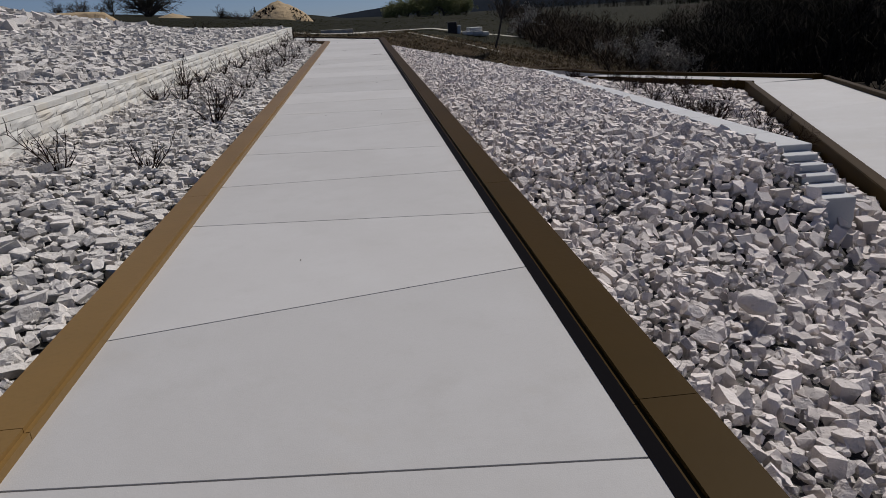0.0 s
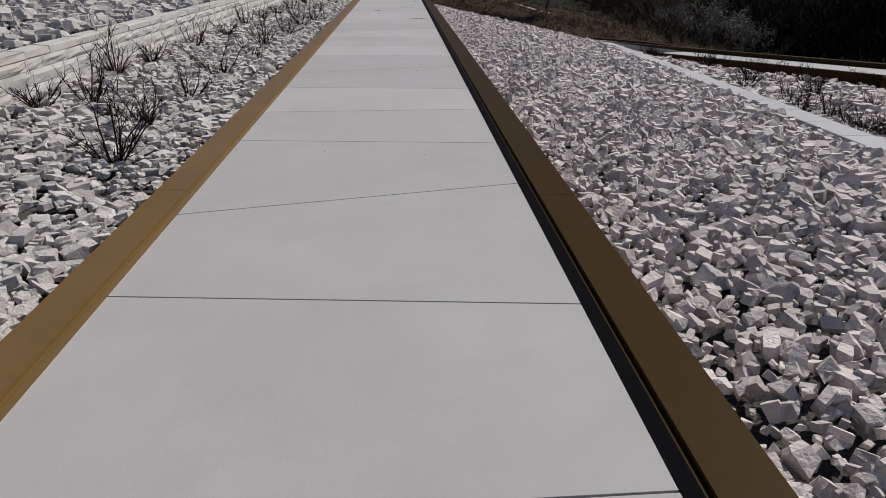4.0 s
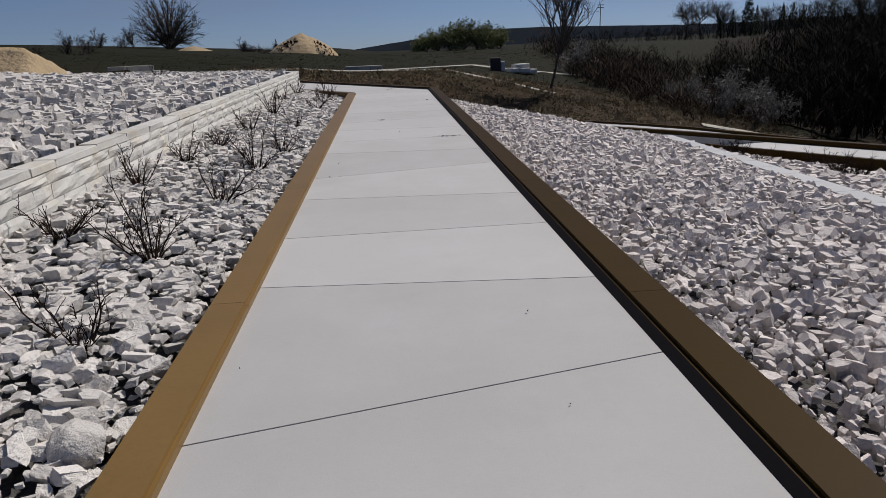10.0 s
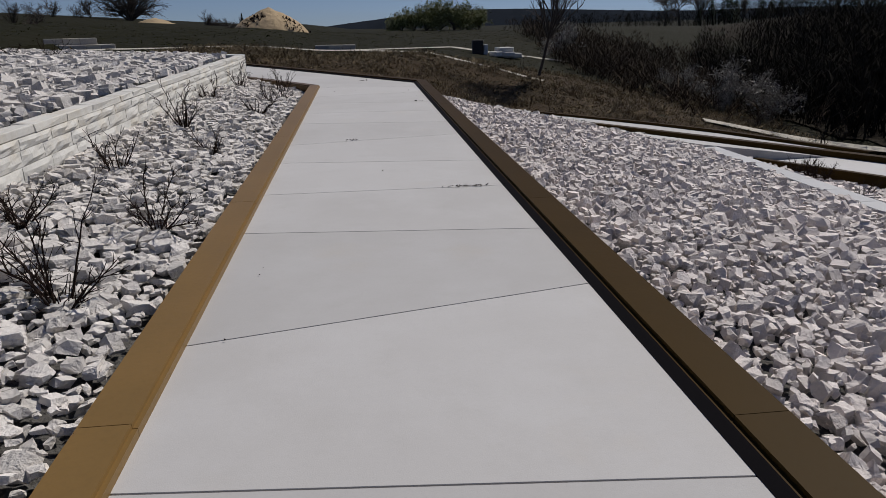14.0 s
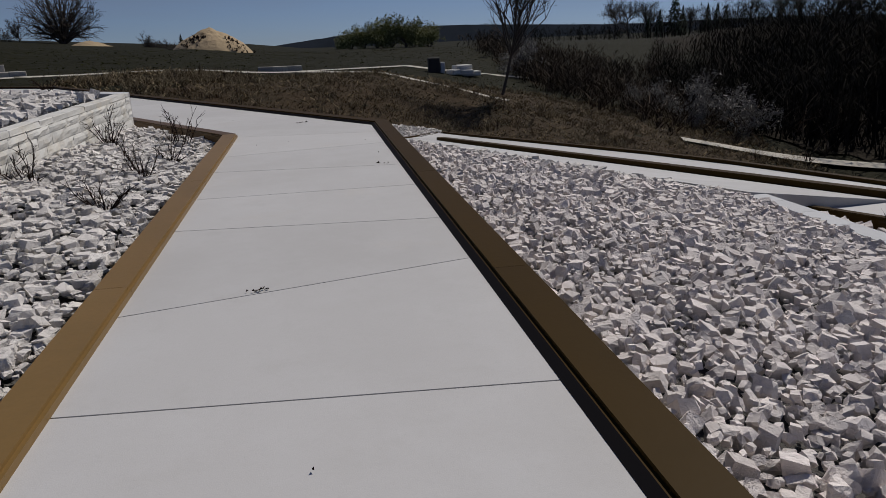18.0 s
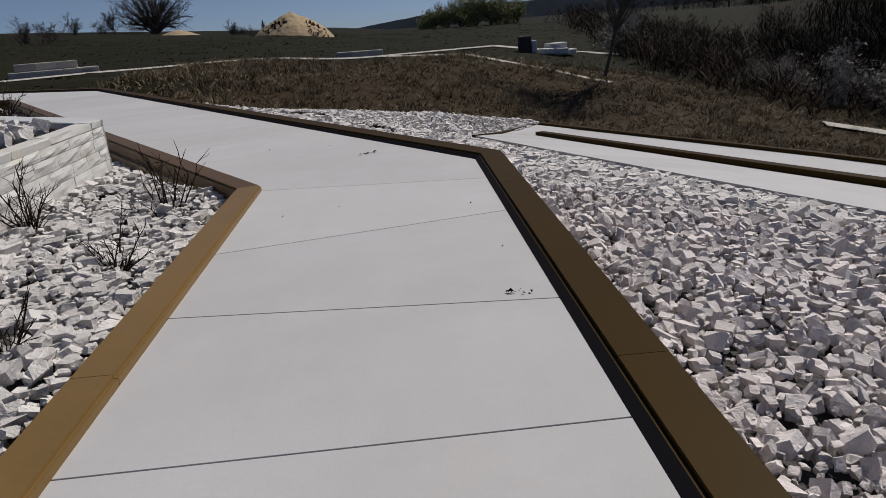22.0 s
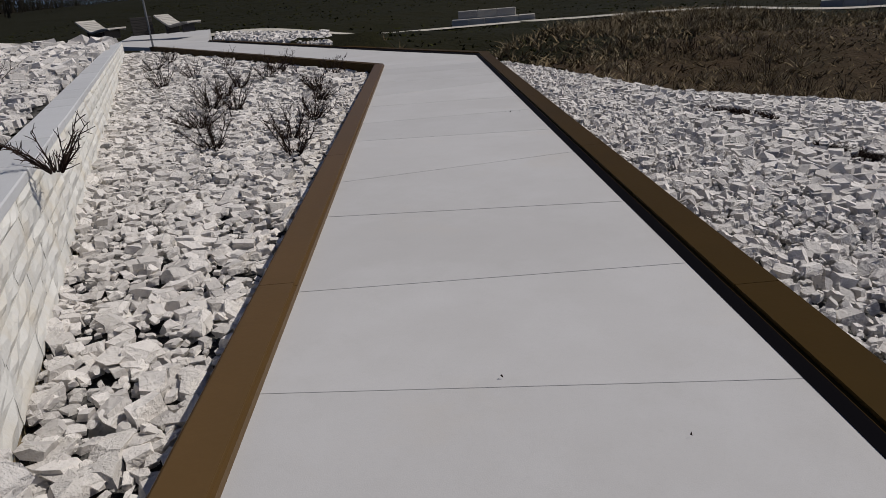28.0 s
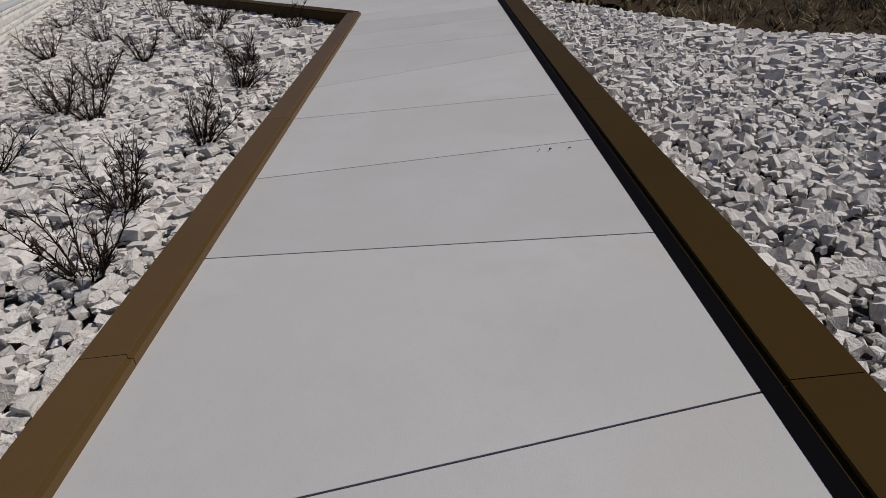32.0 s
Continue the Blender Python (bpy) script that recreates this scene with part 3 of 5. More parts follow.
def yield_slab(pts, gap, root):
    """One slab, drawn in from its outline by the joint's half width, with a small arris."""
    c = sum(pts) / len(pts)
    n = len(pts)
    bm = bmesh.new()

    def inset(d):
        out = []
        for i in range(n):
            p, a, b = pts[i], pts[i - 1], pts[(i + 1) % n]
            u, v = (p - a) / np.linalg.norm(p - a), (b - p) / np.linalg.norm(b - p)
            nu, nv = np.array([-u[1], u[0]]), np.array([-v[1], v[0]])
            if nu @ (c - p) < 0:
                nu, nv = -nu, -nv
            w = cross_lines(p + nu * d, u, p + nv * d, v) if abs(u[0] * v[1] - u[1] * v[0]) > 1e-3 else p + nu * d
            out.append(w)
        return out
    outer, inner = inset(gap), inset(gap + 0.0012)
    z = [float(path_z(*p)) for p in pts]
    lo = [bm.verts.new((*p, h - 0.16)) for p, h in zip(outer, z)]
    mid = [bm.verts.new((*p, h - 0.0012)) for p, h in zip(outer, z)]
    top = [bm.verts.new((*p, h)) for p, h in zip(inner, z)]
    bm.faces.new(top)
    for i in range(n):
        j = (i + 1) % n
        bm.faces.new((lo[i], lo[j], mid[j], mid[i]))
        bm.faces.new((mid[i], mid[j], top[j], top[i]))
    bmesh.ops.recalc_face_normals(bm, faces=bm.faces)
    return part("slab", bm, CONCRETE, root)


slab_path()


# ---- kerbs ----
KH = 0.056


def kerb_piece(root, a, b, c, d, za, zb, material, depth=0.32, label="", nose=0.012):
    """A folded steel kerb section over the plan quad a b (inner side) c d (outer side), with softened top edges."""
    bm = bmesh.new()
    prism(bm, [a, b, c, d], [za - depth, zb - depth, zb - depth, za - depth], [za, zb, zb, za])
    bmesh.ops.recalc_face_normals(bm, faces=bm.faces)
    line = Vector((b[0] - a[0], b[1] - a[1], 0)).normalized()
    top = [e for e in bm.edges if all(v.co.z > min(za, zb) - depth / 2 for v in e.verts) and abs((e.verts[0].co - e.verts[1].co).normalized().dot(line)) > 0.95]
    bmesh.ops.bevel(bm, geom=top, offset=nose, segments=6, affect="EDGES")
    bm.normal_update()
    for f in bm.faces:
        f.smooth = 0.05 < f.normal.z < 0.98
    return part("kerb_section", bm, material, root, label)


N_OF = [np.array([1.0, 0.0]), N2, N3]


def main_kerb(name, inner, outer, seams, material, label, h=KH, strip=0.0, second=None):
    """inner, outer: offsets of the kerb's faces from the path's left edge; seams: lengths along each leg at which sections meet."""
    root = tagged(empty(name), label, "kerb", kind="structure")
    p, q = run_line(inner), run_line(outer)
    foot, shade_wedge = bmesh.new(), bmesh.new()
    for i in range(3):
        along = (p[i + 1] - p[i]) / np.linalg.norm(p[i + 1] - p[i])
        size = np.linalg.norm(p[i + 1] - p[i])
        cuts = [0.0] + [s for s in seams[i] if 0.3 < s < size - 0.3] + [size]
        for s0, s1 in zip(cuts, cuts[1:]):
            a, b = p[i] + along * (s0 + 0.0020), p[i] + along * (s1 - 0.0020)
            d = q[i] if s0 == 0 else q[i] + along * (((a - q[i]) @ along))
            c = q[i + 1] if s1 == size else q[i] + along * ((b - q[i]) @ along)
            if s0 == 0:
                a = p[i]
            if s1 == size:
                b = p[i + 1]
            # the third leg takes the dim tone, its shade put into the colour
            kerb_piece(root, a, b, c, d, float(path_z(*a)) + h, float(path_z(*b)) + h, (material, second or material, KERB_DIM)[i], nose=0.020)
        # added black wedge: stands for the kerb's shaded inner face and its shadow
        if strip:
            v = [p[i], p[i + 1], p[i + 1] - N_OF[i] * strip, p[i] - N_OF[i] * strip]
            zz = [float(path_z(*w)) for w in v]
            prism(shade_wedge, v, [z - 0.12 for z in zz], [z + rise for z, rise in zip(zz, (0.036, 0.036, 0.003, 0.003))])
        if i == 2:
            continue
        side = (q[i] - p[i]) - along * ((q[i] - p[i]) @ along)
        side /= np.linalg.norm(side)
        lo = [q[i] + side * 0.0, q[i + 1] + side * 0.0, q[i + 1] + side * 0.055, q[i] + side * 0.055]
        zz = [float(path_z(*w)) for w in lo]
        prism(foot, lo, [z - 0.45 for z in zz], [z - 0.10 for z in zz])
    part("footing", foot, FOOTING, root, "rough cement footing")
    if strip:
        part("joint_strip", shade_wedge, JOINT_AND_SHADE, root, "black wedge standing in for the shade under the kerb's nose")
    else:
        shade_wedge.free()
    return root


def haunch(s1, s2):
    """Rough cement left standing against the outer face of the second leg's uphill kerb, with a ragged upper edge."""
    rng = np.random.default_rng(77)
    q, bm, rows = run_line(-0.213)[1], bmesh.new(), []
    ragged = 0.0
    for k in range(int((s2 - s1) / 0.05) + 1):
        s = s1 + 0.05 * k
        ragged = 0.55 * ragged + rng.normal(0, 0.014)
        top = -0.080 - 0.010 * s + ragged - (0.03 if rng.random() < 0.12 else 0.0)
        row = []
        for out, z in ((-0.002, top), (0.016, top - 0.006), (0.040 + rng.normal(0, 0.004), top - 0.050), (0.058 + rng.normal(0, 0.006), -0.34)):
            p = q + D2 * s - N2 * out
            row.append(bm.verts.new((p[0], p[1], z)))
        rows.append(row)
    for a, b in zip(rows, rows[1:]):
        for i in range(3):
            bm.faces.new((a[i], b[i], b[i + 1], a[i + 1]))
    bmesh.ops.recalc_face_normals(bm, faces=bm.faces)
    return bm


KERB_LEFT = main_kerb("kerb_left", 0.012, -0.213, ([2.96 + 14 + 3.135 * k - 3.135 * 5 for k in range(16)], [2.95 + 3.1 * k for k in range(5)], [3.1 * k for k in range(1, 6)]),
          KERB_LIT, "brown steel kerb along the uphill side, lit and dim tones in its colour", second=KERB_MID)
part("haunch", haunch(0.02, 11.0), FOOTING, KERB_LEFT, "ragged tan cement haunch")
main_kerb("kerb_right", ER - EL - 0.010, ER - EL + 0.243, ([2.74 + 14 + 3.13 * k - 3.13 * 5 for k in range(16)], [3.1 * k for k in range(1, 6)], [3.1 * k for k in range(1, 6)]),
          KERB_DIM, "brown steel kerb along the downhill side, dim tone in its colour", strip=0.043)


def low_kerb(name, ys, xf, zf, width, material, label, depth=0.55, rise=0.0):
    root = tagged(empty(name), label, "kerb", kind="structure")
    for y0, y1 in zip(ys, ys[1:]):
        x0, x1 = float(xf(y0 + 1e-3)), float(xf(y1 - 1e-3))
        kerb_piece(root, (x0, y0), (x1, y1), (x1 + width, y1), (x0 + width, y0), float(zf(y0 + 1e-3)) + rise, float(zf(y1 - 1e-3)) + rise, material, depth)
    return root


low_kerb("kerb_terrace", [-3.4, -0.2, 3.0, 6.2, 9.4, 12.6, 15.8, 19.0], bed_kerb_x, bed_kerb_z, 0.22, KERB_DIM, "dark steel kerb of the planted terrace", rise=0.06)
low_kerb("kerb_terrace_back", [19.0, 22.3, 25.7, 29.1], bed_kerb_x, bed_kerb_z, 0.2, KERB_DIM, "dark steel kerb of the planted terrace", rise=0.06)
low_kerb("kerb_between_lanes", [19.0, 22.2, 25.4, 28.6, 31.8, 35.0, 38.2, 41.4, 44.6, 48.2], mid_kerb_x, mid_kerb_z, 0.34, KERB_DIM, "brown steel kerb between two ramp lanes", rise=0.11)
low_kerb("kerb_lower_outer", [-3.4, -0.2, 3.0, 6.2, 9.4, 12.6, 15.8, 18.9], low_far_x, low_far_z, 0.22, KERB_DIM, "dark steel kerb of the lower ramp", rise=0.10)
low_kerb("kerb_far_lane", [30.4, 32.6, 35.9, 39.2, 42.5, 45.8, 49.1, 52.5], far_kerb_x, far_kerb_z, 0.24, KERB_DIM, "brown steel kerb of the far ramp lane", rise=0.08)


# ---- the lower ramp lanes ----
def lane(name, rows, label):
    """rows: pairs of left and right places with heights; one slab between each two rows."""
    root = tagged(empty(name), label, "ramp", kind="structure")
    for (a, b), (c, d) in zip(rows, rows[1:]):
        q = [a, b, d, c]
        bm = bmesh.new()
        prism(bm, [p[:2] for p in q], [p[2] - 0.25 for p in q], [p[2] for p in q])
        bmesh.ops.recalc_face_normals(bm, faces=bm.faces)
        part("slab", bm, CONCRETE, root)
    return root


def at(xf, zf, y, dx=0.0, dz=0.0):
    return (float(xf(y)) + dx, y, float(zf(y)) + dz)


lane("lower_ramp", [(at(bed_kerb_x, bed_kerb_z, y, 0.15, -0.02), at(low_far_x, low_far_z, y, 0.02, 0.0)) for y in (-3.4, -0.2, 3.0, 6.2, 9.4, 12.6, 15.8, 18.6)]
     + [((12.9, 19.0, -1.50), (15.1, 19.0, -1.50))], "pale concrete lower ramp between dark kerbs")
lane("lower_ramp_middle", [(at(bed_kerb_x, bed_kerb_z, y, 0.12, -0.03), at(mid_kerb_x, mid_kerb_z, y, 0.03, -0.03)) for y in (19.02, 21.5, 24.0, 26.5, 29.1)],
     "pale concrete ramp along the planted terrace")
lane("lower_ramp_end", [(at(lane_left_x, lane_left_z, y), at(mid_kerb_x, mid_kerb_z, y, 0.03, -0.04)) for y in (29.12, 31.7, 34.3, 36.9, 39.5, 42.1, 45.45)]
     + [((4.3, 48.2, -3.12), (5.7, 48.25, -3.30))], "pale concrete ramp running down to a landing")
lane("far_lane", [(at(mid_kerb_x, mid_kerb_z, y, 0.2, -0.05), at(far_kerb_x, far_kerb_z, y, 0.02, -0.02)) for y in (30.4, 32.4, 35.6, 38.8, 42.0, 45.2, 48.2)]
     + [((4.3, 48.25, -3.12), at(far_kerb_x, far_kerb_z, 50.0, 0.02, -0.02)), ((6.3, 51.6, -3.45), at(far_kerb_x, far_kerb_z, 52.4, 0.02, -0.02))],
     "pale concrete ramp lane behind a brown kerb")


def landing_edges():
    """The brown kerb that closes the landing and the pale edge stones that run on past its corner."""
    root = tagged(empty("kerb_landing"), "thin brown steel kerb closing the lower landing", "kerb", kind="structure")
    line = ((2.95, 45.55, -2.62), (4.3, 48.2, -3.06), (6.3, 51.6, -3.40))
    for a, b in zip(line, line[1:]):
        n = np.array([-(b[1] - a[1]), b[0] - a[0]])
        n = n / np.linalg.norm(n) * 0.16
        kerb_piece(root, a[:2], b[:2], (b[0] + n[0], b[1] + n[1]), (a[0] + n[0], a[1] + n[1]), a[2], b[2], KERB_DIM)
    root = tagged(empty("edge_stones"), "pale sawn edge stones lying in the gravel", "edging", kind="structure")
    for k in range(3):
        y0, y1 = 45.62 + 0.95 * k, 46.55 + 0.95 * k
        x0, x1 = float(lane_left_x(y0)), float(lane_left_x(y1))
        z0, z1 = (float(right_slope2_z(np.array([x]), np.array([y]))[0]) + 0.10 for x, y in ((x0, y0), (x1, y1)))
        bm = prism(bmesh.new(), [(x0 - 0.30, y0), (x0 - 0.04, y0), (x1 - 0.04, y1), (x1 - 0.30, y1)], [z0 - 0.3, z0 - 0.3, z1 - 0.3, z1 - 0.3], [z0, z0, z1, z1])
        part("edge_stone", bevelled(bm, 0.006, 1), COPING, root)


landing_edges()


# ---- gravel ----
def gravel(name, poly, zf, step, sizes, material, seed, label, shapes=ROCKS, lift=0.0, keep=None, tilt=0.36, bed=None, near=None, single=None):
    """Loose rocks over a bed. Those along the walkway's edge (near) are rocks of their own under the bed, the rest is one joined mass."""
    x, y, rng = grid_points(poly, step, seed)
    if keep is not None:
        ok = keep(x, y)
        x, y = x[ok], y[ok]
    size = np.clip(rng.lognormal(math.log(sizes * 0.92), 0.46, len(x)), sizes * 0.42, sizes * 2.0)
    z = zf(x, y) + lift + rng.uniform(-0.026 - 0.012 * (tilt > 0.35), 0.026, len(x)) + size * 0.05
    if near is not None:
        picked = np.nonzero(near(x, y))[0]
        picked = np.sort(rng.permutation(picked)[:300])
        single_rocks(bed, shapes, single, x[picked], y[picked], z[picked], size[picked], seed + 90, tilt)
        rest = np.ones(len(x), bool)
        rest[picked] = False
        x, y, z, size = x[rest], y[rest], z[rest], size[rest]
    ob = scatter(name, material, shapes, x, y, z, size, seed + 50, tilt)
    return tagged(ob, label, "gravel", kind="stuff")


def single_rocks(bed, shapes, material, x, y, z, size, seed, tilt):
    rng = np.random.default_rng(seed)
    meshes = [mesh_from("rock", v, t, material) for v, t in shapes[:20]]
    rot = turns(rng, len(x), tilt)
    for k in range(len(x)):
        ob = new("rock", meshes[int(rng.integers(0, len(meshes)))])
        ob.parent = bed
        m = Matrix([[*rot[k][r]] for r in range(3)]).to_4x4() @ Matrix.Scale(float(size[k]), 4)
        ob.matrix_basis = Matrix.Translation((float(x[k]), float(y[k]), float(z[k]))) @ m


def near_foot(x, y):
    """Distance to the right of the second leg's left edge."""
    return (x - C1[0]) * N2[0] + (y - C1[1]) * N2[1]


WHITE_LABEL = "loose white limestone rocks covering a planting bed"
GREY_LABEL = "loose pinkish grey rocks covering a falling slope"
gravel("gravel_left", LEFT_BED, left_bed_z, 0.062, 0.092, ROCK_WHITE, 11, WHITE_LABEL, ROCKS_FLAT, keep=lambda x, y: (y > -1) & (x < -1.320), tilt=0.26,
       bed=BED_LEFT, near=lambda x, y: (x > -1.42) & (y > 0.5) & (y < 27), single=ROCK_WHITE_ONE)
gravel("gravel_bend", LEFT_BED2, left_bed2_z, 0.072, 0.110, ROCK_WHITE, 12, WHITE_LABEL, ROCKS_FLAT, tilt=0.26, bed=BED_BEND, near=lambda x, y: (near_foot(x, y) > -0.55) & (y > 29) & (y < 37), single=ROCK_WHITE_ONE,
       keep=lambda x, y: (near_foot(x, y) < -0.305) & (y < 38.5))
gravel("gravel_bend_far", LEFT_BED2, left_bed2_z, 0.105, 0.150, ROCK_WHITE, 21, WHITE_LABEL, ROCKS_LOW, tilt=0.2, keep=lambda x, y: (near_foot(x, y) < -0.305) & (y >= 38.4))
gravel("gravel_upper", UPPER_POLY, upper_z, 0.090, 0.124, ROCK_WHITE, 13, "loose white limestone rocks banked behind a wall", ROCKS_BANK, tilt=0.30, bed=BED_UPPER, near=lambda x, y: (x > -3.10) & (y > 2), single=ROCK_WHITE_ONE,
       keep=lambda x, y: (y > -1) & (x > np.where(y > 21, -11.0, -6.0)) & (y < 36))
gravel("gravel_upper_back", UPPER_POLY, upper_z, 0.16, 0.21, ROCK_WHITE, 20, "loose white limestone rocks banked behind a wall", ROCKS_LOW,
       keep=lambda x, y: (y > 3) & ((x <= np.where(y > 21, -11.0, -6.0)) | (y >= 36)) & (x > -10 - 0.45 * np.clip(y - 8, 0, 25)))
gravel("gravel_slope", RIGHT_SLOPE, right_slope_z, 0.071, 0.085, ROCK_GREY, 14, GREY_LABEL, ROCKS_FINE, keep=lambda x, y: (x < 3.4) & (y > -1) & (x > 1.395), tilt=0.75,
       bed=BED_SLOPE, near=lambda x, y: (x < 1.49) & (y > 0.5) & (y < 28), single=ROCK_GREY_ONE)
gravel("gravel_slope_lower", RIGHT_SLOPE, right_slope_z, 0.088, 0.105, ROCK_GREY, 15, GREY_LABEL, ROCKS, keep=lambda x, y: (x >= 3.35) & (y > -1), tilt=0.75)
gravel("gravel_foot", RIGHT_SLOPE2, right_slope2_z, 0.069, 0.085, ROCK_WHITE, 16, "loose pale grey rocks between two ramps", ROCKS_FINE,
       bed=BED_FOOT, near=lambda x, y: (near_foot(x, y) < 2.72) & (y > 29) & (y < 39), single=ROCK_WHITE_ONE, keep=lambda x, y: (near_foot(x, y) > 2.45) & (near_foot(x, y) < 4.6), tilt=0.6)
gravel("gravel_foot_far", RIGHT_SLOPE2, right_slope2_z, 0.105, 0.132, ROCK_WHITE, 19, "loose pale grey rocks between two ramps", ROCKS_LOW,
       keep=lambda x, y: near_foot(x, y) >= 4.55)
gravel("gravel_terrace", RIGHT_BED, right_bed_z, 0.125, 0.155, ROCK_GREY, 17, "loose grey rocks in a shrub terrace", ROCKS_LOW)


for name, poly, zf, step, material, seed, keep in (
        ("gravel_left_start", LEFT_BED, left_bed_z, 0.13, ROCK_WHITE, 91, lambda x, y: (y <= -1) & (x < -1.33)),
        ("gravel_slope_start", RIGHT_SLOPE, right_slope_z, 0.13, ROCK_GREY, 92, lambda x, y: (y <= -1) & (x > 1.40)),
        ("gravel_bank_back", UPPER_POLY, upper_z, 0.30, ROCK_WHITE, 93, lambda x, y: (y <= 3) & ((y <= -1) | (x <= -6.0)) | (y > 3) & (x <= -10 - 0.45 * np.clip(y - 8, 0, 25)))):
    gravel(name, poly, zf, step, step * 1.3, material, seed, "loose pale rocks covering the bed", ROCKS_LOW, keep=keep)


def boulder(x, y, z, size, seed, material, label):
    rng = np.random.default_rng(seed)
    bm = bmesh.new()
    p = rng.normal(size=(40, 3))
    p /= np.linalg.norm(p, axis=1)[:, None]
    p *= rng.uniform(0.85, 1.05, (40, 1)) * np.array([0.55, 0.45, 0.36]) * size
    for q in p:
        bm.verts.new(q)
    r = bmesh.ops.convex_hull(bm, input=bm.verts[:])
    bmesh.ops.delete(bm, geom=[g for g in r["geom_interior"] if isinstance(g, bmesh.types.BMVert)], context="VERTS")
    bmesh.ops.bevel(bm, geom=bm.edges[:], offset=size * 0.02, segments=1, affect="EDGES")
    ob = part("boulder", bm, material, None)
    ob.location = (x, y, z)
    ob.rotation_euler = (0.2, 0.1, seed)
    return tagged(ob, label, "rock")


boulder(-1.43, 11.03, 0.03, 0.26, 2, ROCK_WHITE, "larger pale limestone boulder beside the kerb")
boulder(4.7, 19.76, -0.74, 0.26, 5, ROCK_GREY, "larger grey boulder lying on the rock slope")
boulder(2.6, 1.3, -0.47, 0.26, 8, ROCK_GREY, "larger grey boulder lying on the rock slope")


# ---- stone walls ----
def stone_block(root, o, along, out, s0, s1, z0, z1, depth, rng, material, name="stone"):
    """A split-faced block from s0 to s1 along a wall whose outer face starts at o; its front is pushed in and out."""
    bm = bmesh.new()
    nx, nz = max(2, int((s1 - s0) / 0.11)), 3
    grid = []
    for i in range(nx + 1):
        col = []
        for k in range(nz + 1):
            edge = i in (0, nx) or k in (0, nz)
            push = rng.uniform(-0.004, 0.004) if edge else rng.uniform(0.004, 0.024)
            p = np.asarray(o) + along * (s0 + (s1 - s0) * i / nx) + out * push
            col.append(bm.verts.new((p[0], p[1], z0 + (z1 - z0) * k / nz)))
        grid.append(col)
    back = []
    for i in (0, nx):
        for k in (0, nz):
            p = np.asarray(o) + along * (s0 + (s1 - s0) * i / nx) - out * depth
            back.append(bm.verts.new((p[0], p[1], z0 + (z1 - z0) * k / nz)))
    for i in range(nx):
        for k in range(nz):
            bm.faces.new((grid[i][k], grid[i + 1][k], grid[i + 1][k + 1], grid[i][k + 1]))
    bm.faces.new([grid[i][nz] for i in range(nx + 1)] + [back[3], back[1]])
    bm.faces.new([grid[0][k] for k in range(nz, -1, -1)] + [back[0], back[1]])
    bm.faces.new([grid[nx][k] for k in range(nz + 1)] + [back[3], back[2]])
    bmesh.ops.recalc_face_normals(bm, faces=bm.faces)
    return part(name, bm, material, root)


def coursed_wall(name, o, along, out, length, base, top, depth, seed, label, cap=0.07, lengths=(0.28, 0.62), rough_cap=False):
    rng = np.random.default_rng(seed)
    root = tagged(empty(name), label, "wall", kind="structure")
    core = bmesh.new()
    q = [np.asarray(o) - out * 0.03, np.asarray(o) + along * length - out * 0.03, np.asarray(o) + along * length - out * depth, np.asarray(o) - out * depth]
    prism(core, q, [base - 0.6] * 4, [top - cap - 0.004] * 4)
    bmesh.ops.recalc_face_normals(core, faces=core.faces)
    part("core", core, FOOTING, root)
    z = base
    heights = []
    while z < top - cap - 0.03:
        h = rng.choice([0.10, 0.12, 0.15])
        h = min(h, top - cap - z)
        if top - cap - z - h < 0.05:
            h = top - cap - z
        heights.append((z, z + h))
        z += h
    for z0, z1 in heights:
        s = -rng.uniform(0, 0.3)
        while s < length:
            w = rng.uniform(*lengths)
            a, b = max(0.0, s), min(length, s + w)
            if b - a > 0.06:
                stone_block(root, o, along, out, a + 0.002, b - 0.002, z0 + 0.002, z1 - 0.002, 0.028, rng, WALLSTONE)
            s += w
    s = 0.0
    while s < length:
        w = rng.uniform(0.35, 0.8) if rough_cap else rng.uniform(0.7, 1.3)
        b = min(length, s + w)
        a2, b2 = np.asarray(o) + along * (s + 0.002), np.asarray(o) + along * (b - 0.002)
        bm = bmesh.new()
        lift = rng.uniform(-0.003, 0.003)
        over = 0.002 if rough_cap else 0.012
        prism(bm, [a2 + out * over, b2 + out * over, b2 - out * depth, a2 - out * depth], [top - cap + 0.002] * 4, [top + lift] * 4)
        bevelled(bm, 0.008, 1)
        if rough_cap:
            for v in bm.verts:
                v.co += Vector((rng.uniform(-0.008, 0.008), rng.uniform(-0.008, 0.008), rng.uniform(-0.006, 0.004)))
        part("coping_stone", bm, WALLSTONE if rough_cap else COPING, root, "" if rough_cap else "sawn pale grey coping stone")
        s = b
    return root


def far_wall(name, o, along, out, length, base, top, depth, seed, label):
    return coursed_wall(name, o, along, out, length, base, top, depth, seed, label, lengths=(0.45, 0.95))


w1 = np.array([0.15, 30.25]) / math.hypot(0.15, 30.25)
coursed_wall("stone_wall_near", (WALL_X, -1.0), w1, np.array([w1[1], -w1[0]]), 30.25, 0.02, WALL_TOP, 0.17, 21, "low wall of split pale limestone courses with coping", rough_cap=True)
w2 = (K2 - K1) / np.linalg.norm(K2 - K1)
far_wall("stone_wall_bend", K1 + w2 * 0.03, w2, np.array([w2[1], -w2[0]]), float(np.linalg.norm(K2 - K1)), -0.12, WALL_TOP, 0.28, 22,
         "low wall of split pale limestone running behind shrubs")


